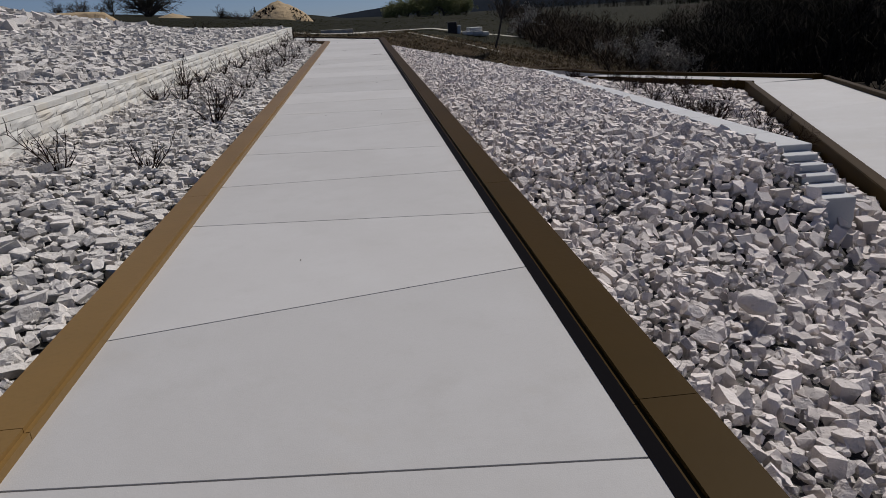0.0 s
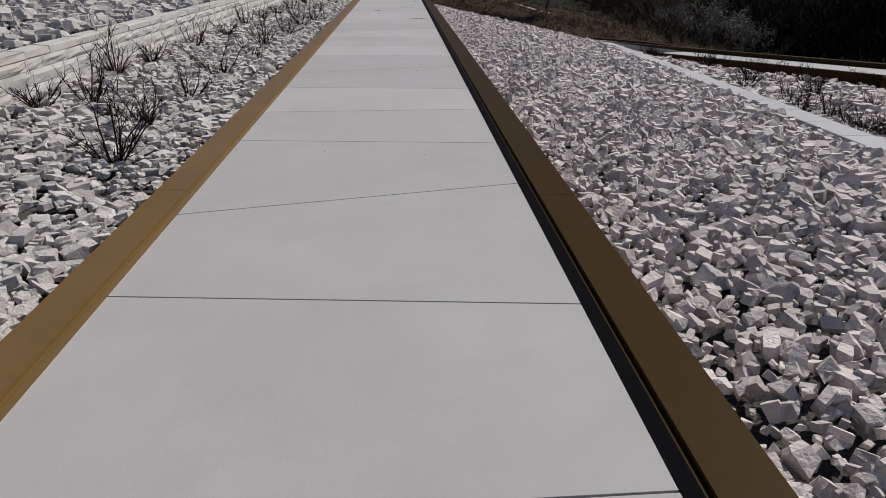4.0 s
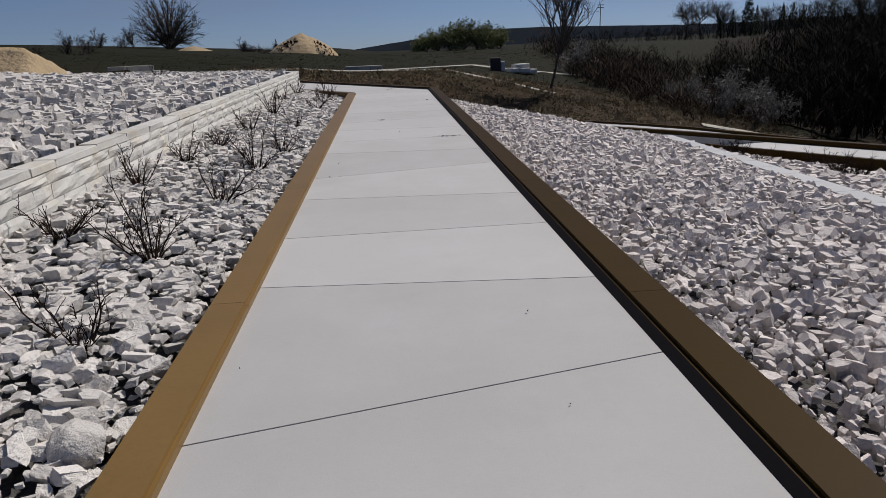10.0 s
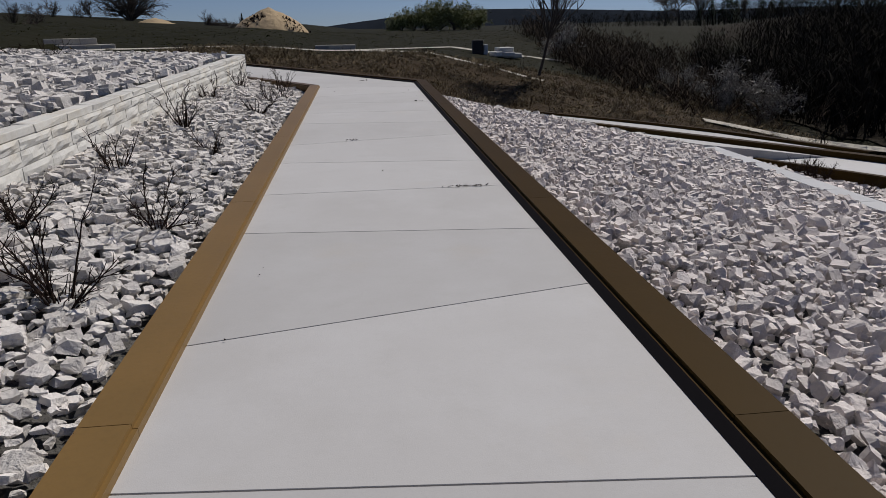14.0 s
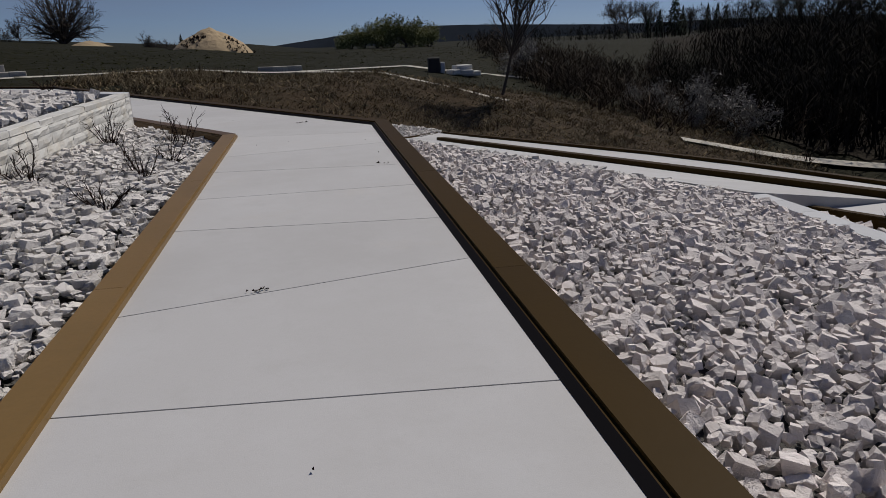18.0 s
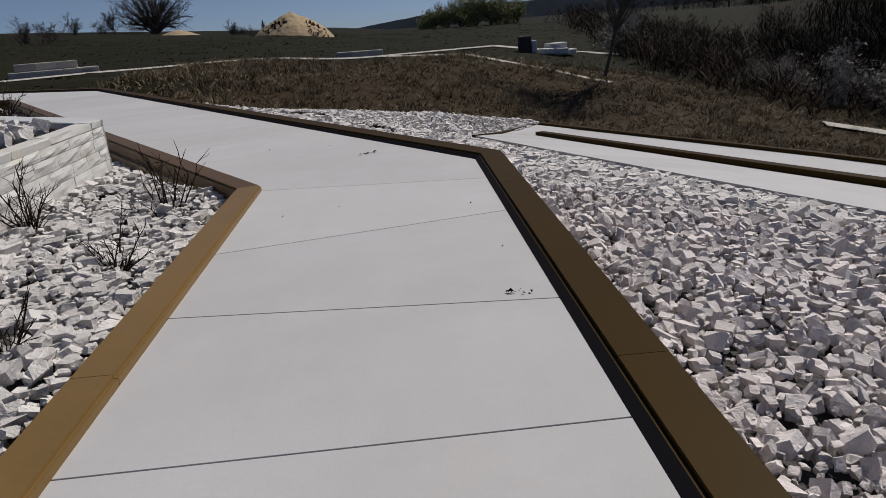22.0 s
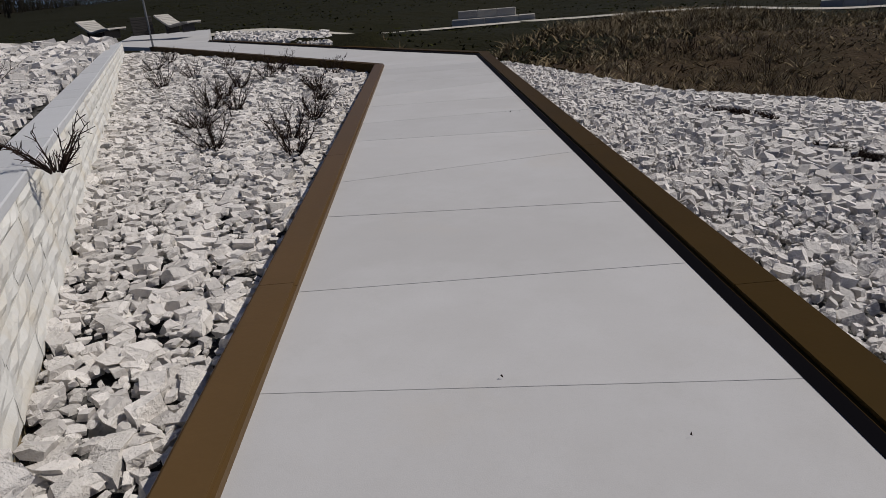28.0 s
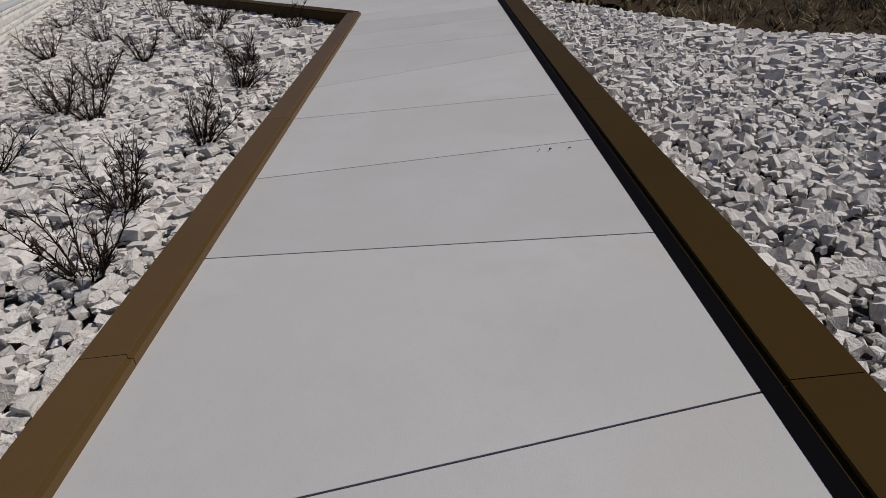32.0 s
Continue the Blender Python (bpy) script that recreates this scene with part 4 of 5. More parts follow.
def terrace_wall():
    """The low wall with a sawn coping on the falling slope, ending in a small flight of steps."""
    root = tagged(empty("terrace_wall"), "low pale coping wall stepping down at its end", "wall", kind="structure")
    y = 4.4
    w = 0.40
    while y < 29.1:
        y1 = min(29.2, y + 1.0)
        bm = bmesh.new()
        a, b = coping_x(y + 0.002), coping_x(y1 - 0.002)
        za, zb = coping_z(y), coping_z(y1)
        prism(bm, [(a, y + 0.002), (b, y1 - 0.002), (b + w, y1 - 0.002), (a + w, y + 0.002)], [za - 0.09, zb - 0.09, zb - 0.09, za - 0.09], [za, zb, zb, za])
        bevelled(bm, 0.006, 1)
        part("coping_stone", bm, COPING, root)
        y = y1
    core = bmesh.new()
    prism(core, [(coping_x(4.4) + 0.02, 4.42), (coping_x(29.2) + 0.02, 29.2), (coping_x(29.2) + w - 0.02, 29.2), (coping_x(4.4) + w - 0.02, 4.42)],
          [-1.6, -2.9, -2.9, -1.6], [coping_z(4.4) - 0.095, coping_z(29.2) - 0.095, coping_z(29.2) - 0.095, coping_z(4.4) - 0.095])
    bmesh.ops.recalc_face_normals(core, faces=core.faces)
    part("core", core, WALLSTONE, root)
    for k in range(5):
        y1, y0 = 4.40 - 0.16 * k, 4.40 - 0.16 * (k + 1)
        z = coping_z(4.4) - 0.074 * (k + 1)
        bm = bmesh.new()
        x0 = 4.60 + 0.004 * k
        prism(bm, [(x0, y0 - 0.02), (x0 + 0.38, y0 - 0.02), (x0 + 0.38, y1), (x0, y1)], [z - 0.070 - 0.3 * (k == 4)] * 4, [z] * 4)
        bevelled(bm, 0.005, 1)
        part("step", bm, COPING, root)
    return root


terrace_wall()


# ---- shrubs and trees ----
def limb(bm, p, d, length, r0, r1, rng, bend, sides, steps=3):
    """One bent tapering limb; returns its points and last direction."""
    pts, dirs = [Vector(p)], [Vector(d).normalized()]
    for _ in range(steps):
        d = (dirs[-1] + Vector(rng.normal(0, bend, 3))).normalized()
        pts.append(pts[-1] + d * (length / steps))
        dirs.append(d)
    tube(bm, pts, [r0 + (r1 - r0) * k / steps for k in range(steps + 1)], sides)
    return pts, dirs


def make_shrub(seed, height, stems, lean, twiggy):
    rng = np.random.default_rng(seed)
    root = empty("shrub")
    foot = bmesh.new()
    for s in range(stems):
        a = rng.uniform(0, 2 * math.pi)
        out = rng.uniform(0.15, lean)
        d = Vector((math.cos(a) * out, math.sin(a) * out, 1.0))
        bm = bmesh.new()
        size = height * rng.uniform(0.55, 1.15)
        pts, dirs = limb(bm, (math.cos(a) * 0.03, math.sin(a) * 0.03, -0.06), d, size, 0.0075, 0.0026, rng, 0.10, 5, 5)
        stem, fine = part("stem", bm, TWIG, root), bmesh.new()
        for k in range(1, 6):
            for _ in range(twiggy):
                e = (dirs[k] + Vector(rng.normal(0, 0.55, 3)) + Vector((0, 0, 0.25))).normalized()
                sub, _d = limb(fine, pts[k], e, size * rng.uniform(0.12, 0.36), 0.0034, 0.0017, rng, 0.16, 3, 2)
                if rng.random() < 0.5:
                    limb(fine, sub[1], (e + Vector(rng.normal(0, 0.8, 3))).normalized(), size * 0.15, 0.0024, 0.0015, rng, 0.2, 3, 2)
        part("twig_spray", fine, TWIG, stem)
    for _ in range(14 + 6 * twiggy):
        a, out = rng.uniform(0, 2 * math.pi), rng.uniform(0.1, 1.3)
        limb(foot, (math.cos(a) * 0.03, math.sin(a) * 0.03, -0.05), (math.cos(a) * out, math.sin(a) * out, 1.0), height * rng.uniform(0.18, 0.42), 0.0050, 0.0020, rng, 0.2, 3, 2)
    part("foot_clump", foot, TWIG, root, "dense dark shoots at the foot")
    return tagged(root, "small leafless dark shrub growing among white rocks", "shrub", "shrubs in the rock beds")


SHRUBS = [make_shrub(100 + k, h, n, l, t) for k, (h, n, l, t) in enumerate(((0.46, 9, 1.1, 2), (0.40, 7, 1.5, 2), (0.52, 10, 0.9, 2), (0.36, 11, 1.3, 2), (0.46, 7, 1.9, 3)))]
BUSHY = [make_shrub(120 + k, h, n, l, t) for k, (h, n, l, t) in enumerate(((0.48, 10, 1.1, 5), (0.44, 9, 1.4, 5), (0.54, 10, 1.0, 5)))]
for ob in BUSHY:
    tagged(ob, "dense twiggy leafless shrub growing among white rocks")


def plant(kinds, spots, zf, seed):
    rng = np.random.default_rng(seed)
    for i, (x, y) in enumerate(spots):
        ob = kinds[i % len(kinds)]
        z = float(zf(np.array([x]), np.array([y]))[0]) + 0.02
        m = pose(x, y, z, rng.uniform(-6, 6), rng.uniform(-6, 6), rng.uniform(0, 360))
        if not plant.used.get(ob.name):
            plant.used[ob.name] = True
            ob.matrix_basis = m
        else:
            copy_thing(ob, m)


plant.used = {}
plant(SHRUBS, [(-2.37, 3.6), (-1.78, 4.0), (-1.72, 6.7), (-2.62, 7.65), (-1.83, 7.7), (-2.41, 8.1), (-1.83, 9.0), (-2.66, 9.35), (-2.6, 10.25), (-1.86, 10.4),
               (-2.55, 11.9), (-1.76, 11.9), (-1.83, 13.2), (-2.48, 13.4), (-1.78, 14.95), (-2.55, 15.2), (-2.49, 16.5), (-1.73, 16.65), (-2.39, 17.7),
               (-1.65, 18.05), (-2.32, 19.4), (-1.78, 20.7), (-2.3, 21.8), (-1.72, 23.85), (-2.49, 24.4), (-1.71, 25.3), (-1.66, 26.55), (-2.5, 27.2)],
      left_bed_z, 31)
copy_thing(SHRUBS[2], pose(-1.86, 28.22, -0.16, 3, -4, 40) @ Matrix.Scale(1.25, 4))
plant(BUSHY, [(-6.66, 33.6), (-5.68, 33.9), (-7.94, 34.45), (-6.36, 34.55), (-8.62, 35.7), (-7.04, 35.7), (-9.27, 35.75), (-9.93, 36.6), (-8.27, 37.2),
              (-12.98, 37.6), (-10.86, 37.8), (-9.0, 38.0), (-11.03, 38.7), (-13.47, 38.8), (-16.0, 39.6), (-11.59, 39.6), (-10.49, 40.2), (-12.4, 40.3), (-14.4, 40.6), (-17.5, 41.2)],
      left_bed2_z, 32)
rng = np.random.default_rng(33)
spots = []
while len(spots) < 46:
    y = rng.uniform(8, 27.5)
    a, b = coping_x(y) + 0.9, float(bed_kerb_x(y)) - 0.5
    if b > a:
        spots.append((rng.uniform(a, b), y))
plant(BUSHY + SHRUBS[:2], spots, right_bed_z, 34)
plant(SHRUBS[3:], [(-4.3, 30.6), (-6.4, 28.4), (-8.3, 31.0), (-11.5, 33.6)], upper_z, 35)


def make_tree(seed, height, spread, levels, first, kids, leaf=None, label="", trunk_r=None, twig_r=0.012, up=0.25, name="tree", leaves=3):
    """A bare tree: a tapered trunk with limbs, and a crown of many fine shoots."""
    rng = np.random.default_rng(seed)
    root = empty(name)
    trunk, crown = bmesh.new(), bmesh.new()
    r0 = trunk_r or height * 0.022
    ends = []

    def grow(p, d, length, r, level):
        thick = level < 2
        pts, dirs = limb(trunk if thick else crown, p, d, length, r, max(r * 0.55, twig_r), rng, 0.10 + 0.05 * level, 6 if level == 0 else (4 if thick else 3), 4 if level == 0 else 3)
        if level >= levels:
            ends.append(pts[-1])
            return
        n = first if level == 0 else kids
        for i in range(n):
            k = rng.uniform(0.35 if level == 0 else 0.3, 1.0)
            j = min(len(pts) - 1, max(1, int(round(k * (len(pts) - 1)))))
            a = rng.uniform(0, 2 * math.pi)
            side = dirs[j].orthogonal()
            side.rotate(Matrix.Rotation(a, 3, dirs[j]))
            e = (dirs[j] * (0.75 if level else 0.62) + side * spread + Vector((0, 0, up))).normalized()
            grow(pts[j], e, length * rng.uniform(0.52, 0.80) * (1.0 if level else 0.9), max(r * 0.5, twig_r), level + 1)
    grow((0, 0, -0.3), (0.03, 0.02, 1), height * 0.42, r0, 0)
    if leaf:
        for q in ends:
            for _ in range(leaves):
                c = q + Vector(rng.normal(0, height * 0.035, 3))
                s = height * rng.uniform(0.008, 0.018)
                v = [bm_v for bm_v in (crown.verts.new(c + Vector(rng.normal(0, s, 3))) for _ in range(3))]
                crown.faces.new(v)
    part("trunk", trunk, BARK, root)
    part("crown", crown, leaf or BUD, root, "crown of fine branches")
    return tagged(root, label, "tree")


def set_at(ob, x, y, z=None, turn=0.0, scale=1.0):
    z = float(field_z(x, y)) if z is None else z
    ob.matrix_basis = pose(x, y, z, 0, 0, turn) @ Matrix.Scale(scale, 4)
    return ob


def clone(ob, x, y, z=None, turn=0.0, scale=1.0):
    z = float(field_z(x, y)) if z is None else z
    c = copy_thing(ob, Matrix.Identity(4))
    c.matrix_basis = pose(x, y, z, 0, 0, turn) @ Matrix.Scale(scale, 4)
    return c


def round_tree(seed, height, width, limbs, label, twig_r, name="tree"):
    """A bare tree with a dense round crown: limbs fan out from a short trunk to a rounded outline and end in sprays of twigs."""
    rng = np.random.default_rng(seed)
    root = empty(name)
    fork = height * 0.15
    bm = bmesh.new()
    tube(bm, [(0, 0, -0.4), (0.05, 0, fork * 0.5), (0, 0, fork * 1.2)], [height * 0.040, height * 0.030, height * 0.026], 8)
    part("trunk", bm, BARK, root)
    crown = bmesh.new()
    mid = height * 0.53
    for i in range(limbs):
        el = math.asin(1 - 1.62 * (i + 0.5) / limbs)
        a = i * 2.39996 + rng.normal(0, 0.15)
        rim = Vector((math.cos(a) * math.cos(el) * width / 2, math.sin(a) * math.cos(el) * width / 2, mid + math.sin(el) * (height - mid))) * rng.uniform(0.80, 0.92)
        start = Vector((0, 0, fork * rng.uniform(0.7, 1.3)))
        bow = Vector((rng.normal(0, 0.03), rng.normal(0, 0.03), 0.04)) * height
        pts = [start + (rim - start) * t + bow * math.sin(t * math.pi) for t in (0, 0.2, 0.4, 0.6, 0.8, 1.0)]
        r = height * 0.0145
        tube(crown, pts, [r, r * 0.8, r * 0.62, r * 0.45, max(r * 0.3, twig_r), twig_r], 4)
        main = (rim - start).normalized()
        for k in range(2, 6):
            for _ in range(3):
                e = (main + Vector(rng.normal(0, 0.5, 3))).normalized()
                reach = height * rng.uniform(0.07, 0.13)
                sub, dirs = limb(crown, pts[k], e, reach, twig_r * 1.6, twig_r, rng, 0.15, 3, 2)
                for _ in range(3):
                    limb(crown, sub[rng.integers(1, 3)], (e + Vector(rng.normal(0, 0.5, 3))).normalized(), height * rng.uniform(0.04, 0.09), twig_r, twig_r * 0.7, rng, 0.2, 3, 1)
    part("crown", crown, BUD, root, "dense round crown of bare branches")
    return tagged(root, label, "tree")


oak = set_at(round_tree(201, 16.8, 15.2, 70, "large round leafless tree standing in the field", 0.032), -52, 186, -1.3)
birch = set_at(make_tree(202, 12.4, 0.36, 4, 20, 4, label="slender leafless birch beside the gravel track", trunk_r=0.12, twig_r=0.009, up=0.8), 13.0, 63.4, -2.5)
small_a = set_at(make_tree(203, 6.5, 0.55, 4, 9, 4, label="small leafless tree on the skyline", twig_r=0.013, up=0.55), -59, 160, 0.2)
small_b = set_at(make_tree(204, 5.5, 0.75, 4, 9, 4, label="small leafless tree on the skyline", twig_r=0.013, up=0.45), -46, 122, 0.2)
for k, (x, y, s) in enumerate(((-31, 165, 0.62), (-28.5, 166, 0.6), (-58, 178, 1.0), (-45, 118, 0.55), (-48, 120, 0.7), (-51, 117, 0.6), (-30.5, 165, 0.5), (-29.5, 166, 0.66), (-27, 166, 0.45), (-56, 112, 0.5), (-22, 150, 0.5), (-24, 152, 0.55),
                               (-62, 110, 0.5), (-60, 176, 0.9), (-70, 140, 0.5), (-66, 142, 0.4))):
    clone((small_a, small_b)[k % 2], x, y, float(field_z(x, y)) - 1.5, k * 77.0, s * 1.25)
green = set_at(make_tree(205, 6.8, 0.9, 4, 12, 3, LEAF_SPRING, label="bush in fresh spring leaf beside the field", twig_r=0.02, up=0.5, name="bush", leaves=9), 8.5, 150, -2.6)
for k, (x, y, s) in enumerate(((11, 151, 0.9), (13.5, 150, 1.0), (16.5, 152, 1.1), (18.5, 150, 1.05), (21, 151, 1.0), (23, 150, 0.85), (7, 149, 0.7), (14.8, 151, 0.8), (20, 149, 0.9))):
    clone(green, x, y, -2.6, k * 61.0, s * 1.2)
tall = set_at(make_tree(206, 10.5, 0.50, 4, 14, 4, label="tall leafless tree behind the dark wood", twig_r=0.014, up=0.5), 150, 222)
tall_b = set_at(make_tree(207, 9.0, 0.70, 4, 11, 4, label="spreading leafless tree behind the dark wood", twig_r=0.014, up=0.35), 98, 232)
for ob in (tall, tall_b):
    ob.matrix_basis = ob.matrix_basis @ Matrix.Scale(1.7, 4)
for k, (x, y, s) in enumerate(((158, 224, 1.1), (166, 218, 1.2), (176, 220, 1.3), (145, 230, 0.9), (112, 236, 0.9), (107, 240, 1.1), (128, 238, 0.7), (152, 200, 1.1), (160, 190, 1.3), (140, 180, 1.0),
                               (52, 66, 0.85), (58, 58, 1.0), (51, 50, 0.8), (56, 44, 1.0), (50, 36, 0.8), (55, 30, 0.9), (48, 22, 0.8), (53, 14, 0.8), (66, 72, 1.0), (74, 84, 1.1), (66, 48, 1.1))):
    clone((tall, tall_b)[k % 2], x, y, None, k * 53.0, s * 1.7)
white = set_at(make_tree(208, 5.0, 1.0, 4, 10, 3, BLOSSOM, label="bush with pale blossom in front of the wood", twig_r=0.015, up=0.2, name="bush", leaves=6), 28.5, 64)
for k, (x, y, s) in enumerate(((26.3, 66.5, 0.7), (29.5, 60, 0.9), (25, 68, 0.55), (21, 84, 1.0), (27.2, 63, 0.6))):
    clone(white, x, y, None, k * 71.0, s)


def fir(seed, height):
    rng = np.random.default_rng(seed)
    root = empty("conifer")
    bm, cr = bmesh.new(), bmesh.new()
    tube(bm, [(0, 0, -0.3), (0, 0, height * 0.5), (0, 0, height)], [height * 0.018, height * 0.01, 0.02], 6)
    part("trunk", bm, BARK, root)
    for k in range(520):
        t = rng.random() ** 0.8
        h = height * (0.08 + 0.92 * t)
        reach = height * 0.30 * (1 - t) * rng.uniform(0.35, 1.1) + 0.08
        a = rng.uniform(0, 2 * math.pi)
        c = Vector((math.cos(a) * reach, math.sin(a) * reach, h - reach * 0.25))
        i = Vector((math.cos(a) * reach * 0.3, math.sin(a) * reach * 0.3, h))
        s = Vector((-math.sin(a), math.cos(a), 0)) * height * 0.022
        cr.faces.new([cr.verts.new(i), cr.verts.new(c + s), cr.verts.new(c - s + Vector((0, 0, -height * 0.02)))])
    part("crown", cr, LEAF_DARK, root, "tiers of dark needles")
    return tagged(root, "dark conifer standing at the wood's edge", "tree")


FIR = set_at(fir(301, 14.5), 117, 229)
for k, (x, y, s) in enumerate(((112.5, 230, 0.62), (121, 231, 0.66), (128, 228, 0.62), (132, 229, 0.60), (136, 230, 0.52), (109, 231, 0.45), (70, 92, 0.8), (76, 86, 0.9))):
    clone(FIR, x, y, None, k * 40.0, s)
clone(FIR, -16.9, 121, -0.6, 20, 0.19)


# ---- stuff: woods, brush, grass ----
def shards(name, material, x, y, z, w, h, seed, label, category, lean=0.35, per=1, taper=0.15):
    """Many upright slivers (blades, shoots or stems), each a narrow bent blade of two faces."""
    rng = np.random.default_rng(seed)
    x, y, z, w, h = (np.repeat(a, per) for a in (x, y, z, w, h))
    n = len(x)
    if per > 1:
        x, y = x + rng.normal(0, 0.10, n) * np.maximum(h, 0.3), y + rng.normal(0, 0.10, n) * np.maximum(h, 0.3)
    a = rng.uniform(0, 2 * np.pi, n)
    lx, ly = rng.normal(0, lean, n) * h, rng.normal(0, lean, n) * h
    cx, cy = np.cos(a) * w / 2, np.sin(a) * w / 2
    p0 = np.stack([x - cx, y - cy, z], 1)
    p1 = np.stack([x + cx, y + cy, z], 1)
    m0 = np.stack([x - cx * 0.8 + lx * 0.4, y - cy * 0.8 + ly * 0.4, z + h * 0.55], 1)
    m1 = np.stack([x + cx * 0.8 + lx * 0.4, y + cy * 0.8 + ly * 0.4, z + h * 0.55], 1)
    t = np.stack([x + lx, y + ly, z + h], 1)
    v = np.stack([p0, p1, m1, m0, t], 1).reshape(-1, 3)
    f = np.array([[0, 1, 2], [0, 2, 3], [3, 2, 4]])
    tri = (f[None] + (np.arange(n) * 5)[:, None, None]).reshape(-1, 3)
    return tagged(new(name, mesh_from(name, v, tri, material)), label, category, kind="stuff")


def outside_terraces(x, y):
    ok = np.ones(len(x), bool)
    for poly in (LEFT_BED, LEFT_BED2, RIGHT_SLOPE, RIGHT_SLOPE2, RIGHT_BED, PATH_POLY, LANE_POLY, UPPER_POLY):
        ok &= ~inside(poly, x, y)
    return ok


def brush():
    rng = np.random.default_rng(41)
    x, y = rng.uniform(-12, 30, 29000), rng.uniform(24, 70, 29000)
    ok = outside_terraces(x, y)
    north = ((y - 43.5) * 15.0 - (x + 8.2) * 9.5) / 17.75
    ok &= (north > 0.15) | ((x > np.where(y < 19, 99, far_kerb_x(y) + 0.5)))
    ok &= rng.random(len(x)) < np.clip(1.25 - (y - 52) / 30, 0.05, 1)
    x, y = x[ok], y[ok]
    z = field_z(x, y) - 0.03
    shards("matted_grass", DRY, x, y, z, rng.uniform(0.03, 0.10, len(x)), rng.uniform(0.12, 0.30, len(x)), 46, "matted dry brown grass on a bank", "dry grass", 1.1, 3)
    patch = np.array([noise.noise(Vector((a * 0.35, b * 0.35, 0))) for a, b in zip(x, y)])
    k = patch > 0.0
    shards("dry_brush", DRY, x[k], y[k], z[k], rng.uniform(0.012, 0.035, k.sum()), rng.uniform(0.18, 0.55, k.sum()), 42, "dry brown grass and weeds on a bank", "dry grass", 0.5, 3)
    k = np.nonzero((patch > -0.10) & (rng.random(len(x)) < 0.11))[0]
    shards("dry_tufts", STRAW, x[k], y[k], z[k], rng.uniform(0.014, 0.040, len(k)), rng.uniform(0.20, 0.48, len(k)), 47, "pale straw tufts on a bank", "dry grass", 0.7, 16)
    k = (patch > 0.18) & (rng.random(len(x)) < 0.10)
    shards("dark_brush", TWIG, x[k], y[k], z[k], rng.uniform(0.010, 0.022, k.sum()), rng.uniform(0.35, 0.9, k.sum()), 43,
           "dark leafless brambles and saplings on a bank", "brambles", 0.4, 6)


BANK_POLY = [(-8.6, 44.0), (7.0, 53.2), (14.6, 30.0), (17.6, 20.0), (24, 24), (26, 48), (26, 60), (20, 68), (12, 68), (2, 66), (-6, 58)]
sheet("dry_bank", BANK_POLY, field_z, BANK, 0.8, -0.09)
brush()


def meadow():
    rng = np.random.default_rng(44)
    x, y = rng.uniform(-75, 50, 20000), 50 + 90 * rng.random(20000) ** 1.4
    ok = outside_terraces(x, y) & (rng.random(len(x)) < 0.8)
    x, y = x[ok], y[ok]
    shards("field_grass", GRASS, x, y, field_z(x, y) - 0.05, rng.uniform(0.05, 0.15, len(x)), rng.uniform(0.05, 0.16, len(x)), 45, "short rough green and brown field grass", "grass", 1.2, 2)


meadow()


def woodland(name, x, y, heights, material, seed, label, zf=field_z, spray=20):
    """A wood too dense to count: stems, shoots and a haze of twigs."""
    rng = np.random.default_rng(seed)
    z = zf(x, y) if callable(zf) else np.full(len(x), zf)
    shards(name + "_stems", material, x, y, z - 0.3, heights * 0.022, heights * 0.66, seed + 1, label, "wood", 0.18)
    k = spray
    xs, ys, hs, zs = (np.repeat(a, k) for a in (x, y, heights, z))
    n = len(xs)
    u = rng.random(n) ** 0.8
    r = hs * 0.24 * np.sqrt(np.clip(1.05 - (u - 0.45) ** 2 * 3.0, 0.05, 1)) * rng.random(n) ** 0.5
    a = rng.uniform(0, 2 * np.pi, n)
    shards(name + "_twigs", material, xs + r * np.cos(a), ys + r * np.sin(a), zs + hs * u * 0.92, rng.uniform(0.03, 0.10, n) + hs * 0.004, rng.uniform(0.25, 0.7, n) + hs * 0.05,
           seed + 2, label, "wood", 0.95)


WOOD_POLY = [(44, -12), (45, 47), (33, 57), (30.5, 64), (32, 74), (38, 90), (52, 118), (88, 185), (180, 185), (180, -12)]
sheet("wood_floor", WOOD_POLY, field_z, FLOOR_SHADE, 2.0, -0.12)
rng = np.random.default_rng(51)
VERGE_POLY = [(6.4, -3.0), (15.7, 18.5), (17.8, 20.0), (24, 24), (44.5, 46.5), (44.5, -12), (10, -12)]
# dark sheet and weeds added so the bank beside the ramp reads as shaded
sheet("verge", VERGE_POLY, field_z, FLOOR_SHADE, 1.0, -0.10)
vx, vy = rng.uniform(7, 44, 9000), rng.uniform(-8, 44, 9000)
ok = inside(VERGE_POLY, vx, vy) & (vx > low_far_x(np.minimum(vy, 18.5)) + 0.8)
shards("verge_weeds", WOODS, vx[ok], vy[ok], field_z(vx[ok], vy[ok]), rng.uniform(0.02, 0.06, ok.sum()), rng.uniform(0.2, 0.8, ok.sum()), 57, "near-black weeds on the falling bank, shade put into their colour", "weeds", 0.5, 3)
wx, wy = 30 + 70 * rng.random(4200) ** 1.6, rng.uniform(-12, 150, 4200)
ok = inside(WOOD_POLY, wx, wy)
wx, wy = wx[ok], wy[ok]
deep = np.clip((wx - 0.47 * np.clip(wy - 55, 0, 200) - 28) / 14, 0, 1)
away = np.hypot(wx, wy - 8)
skyline = np.interp(np.degrees(np.arctan2(wx, wy - 8)), (18, 23, 27, 40), (-3.0, -0.8, 1.4, 1.4)) + away * np.interp(np.degrees(np.arctan2(wx, wy - 8)), (24, 27, 40), (0.0, 0.022, 0.034))
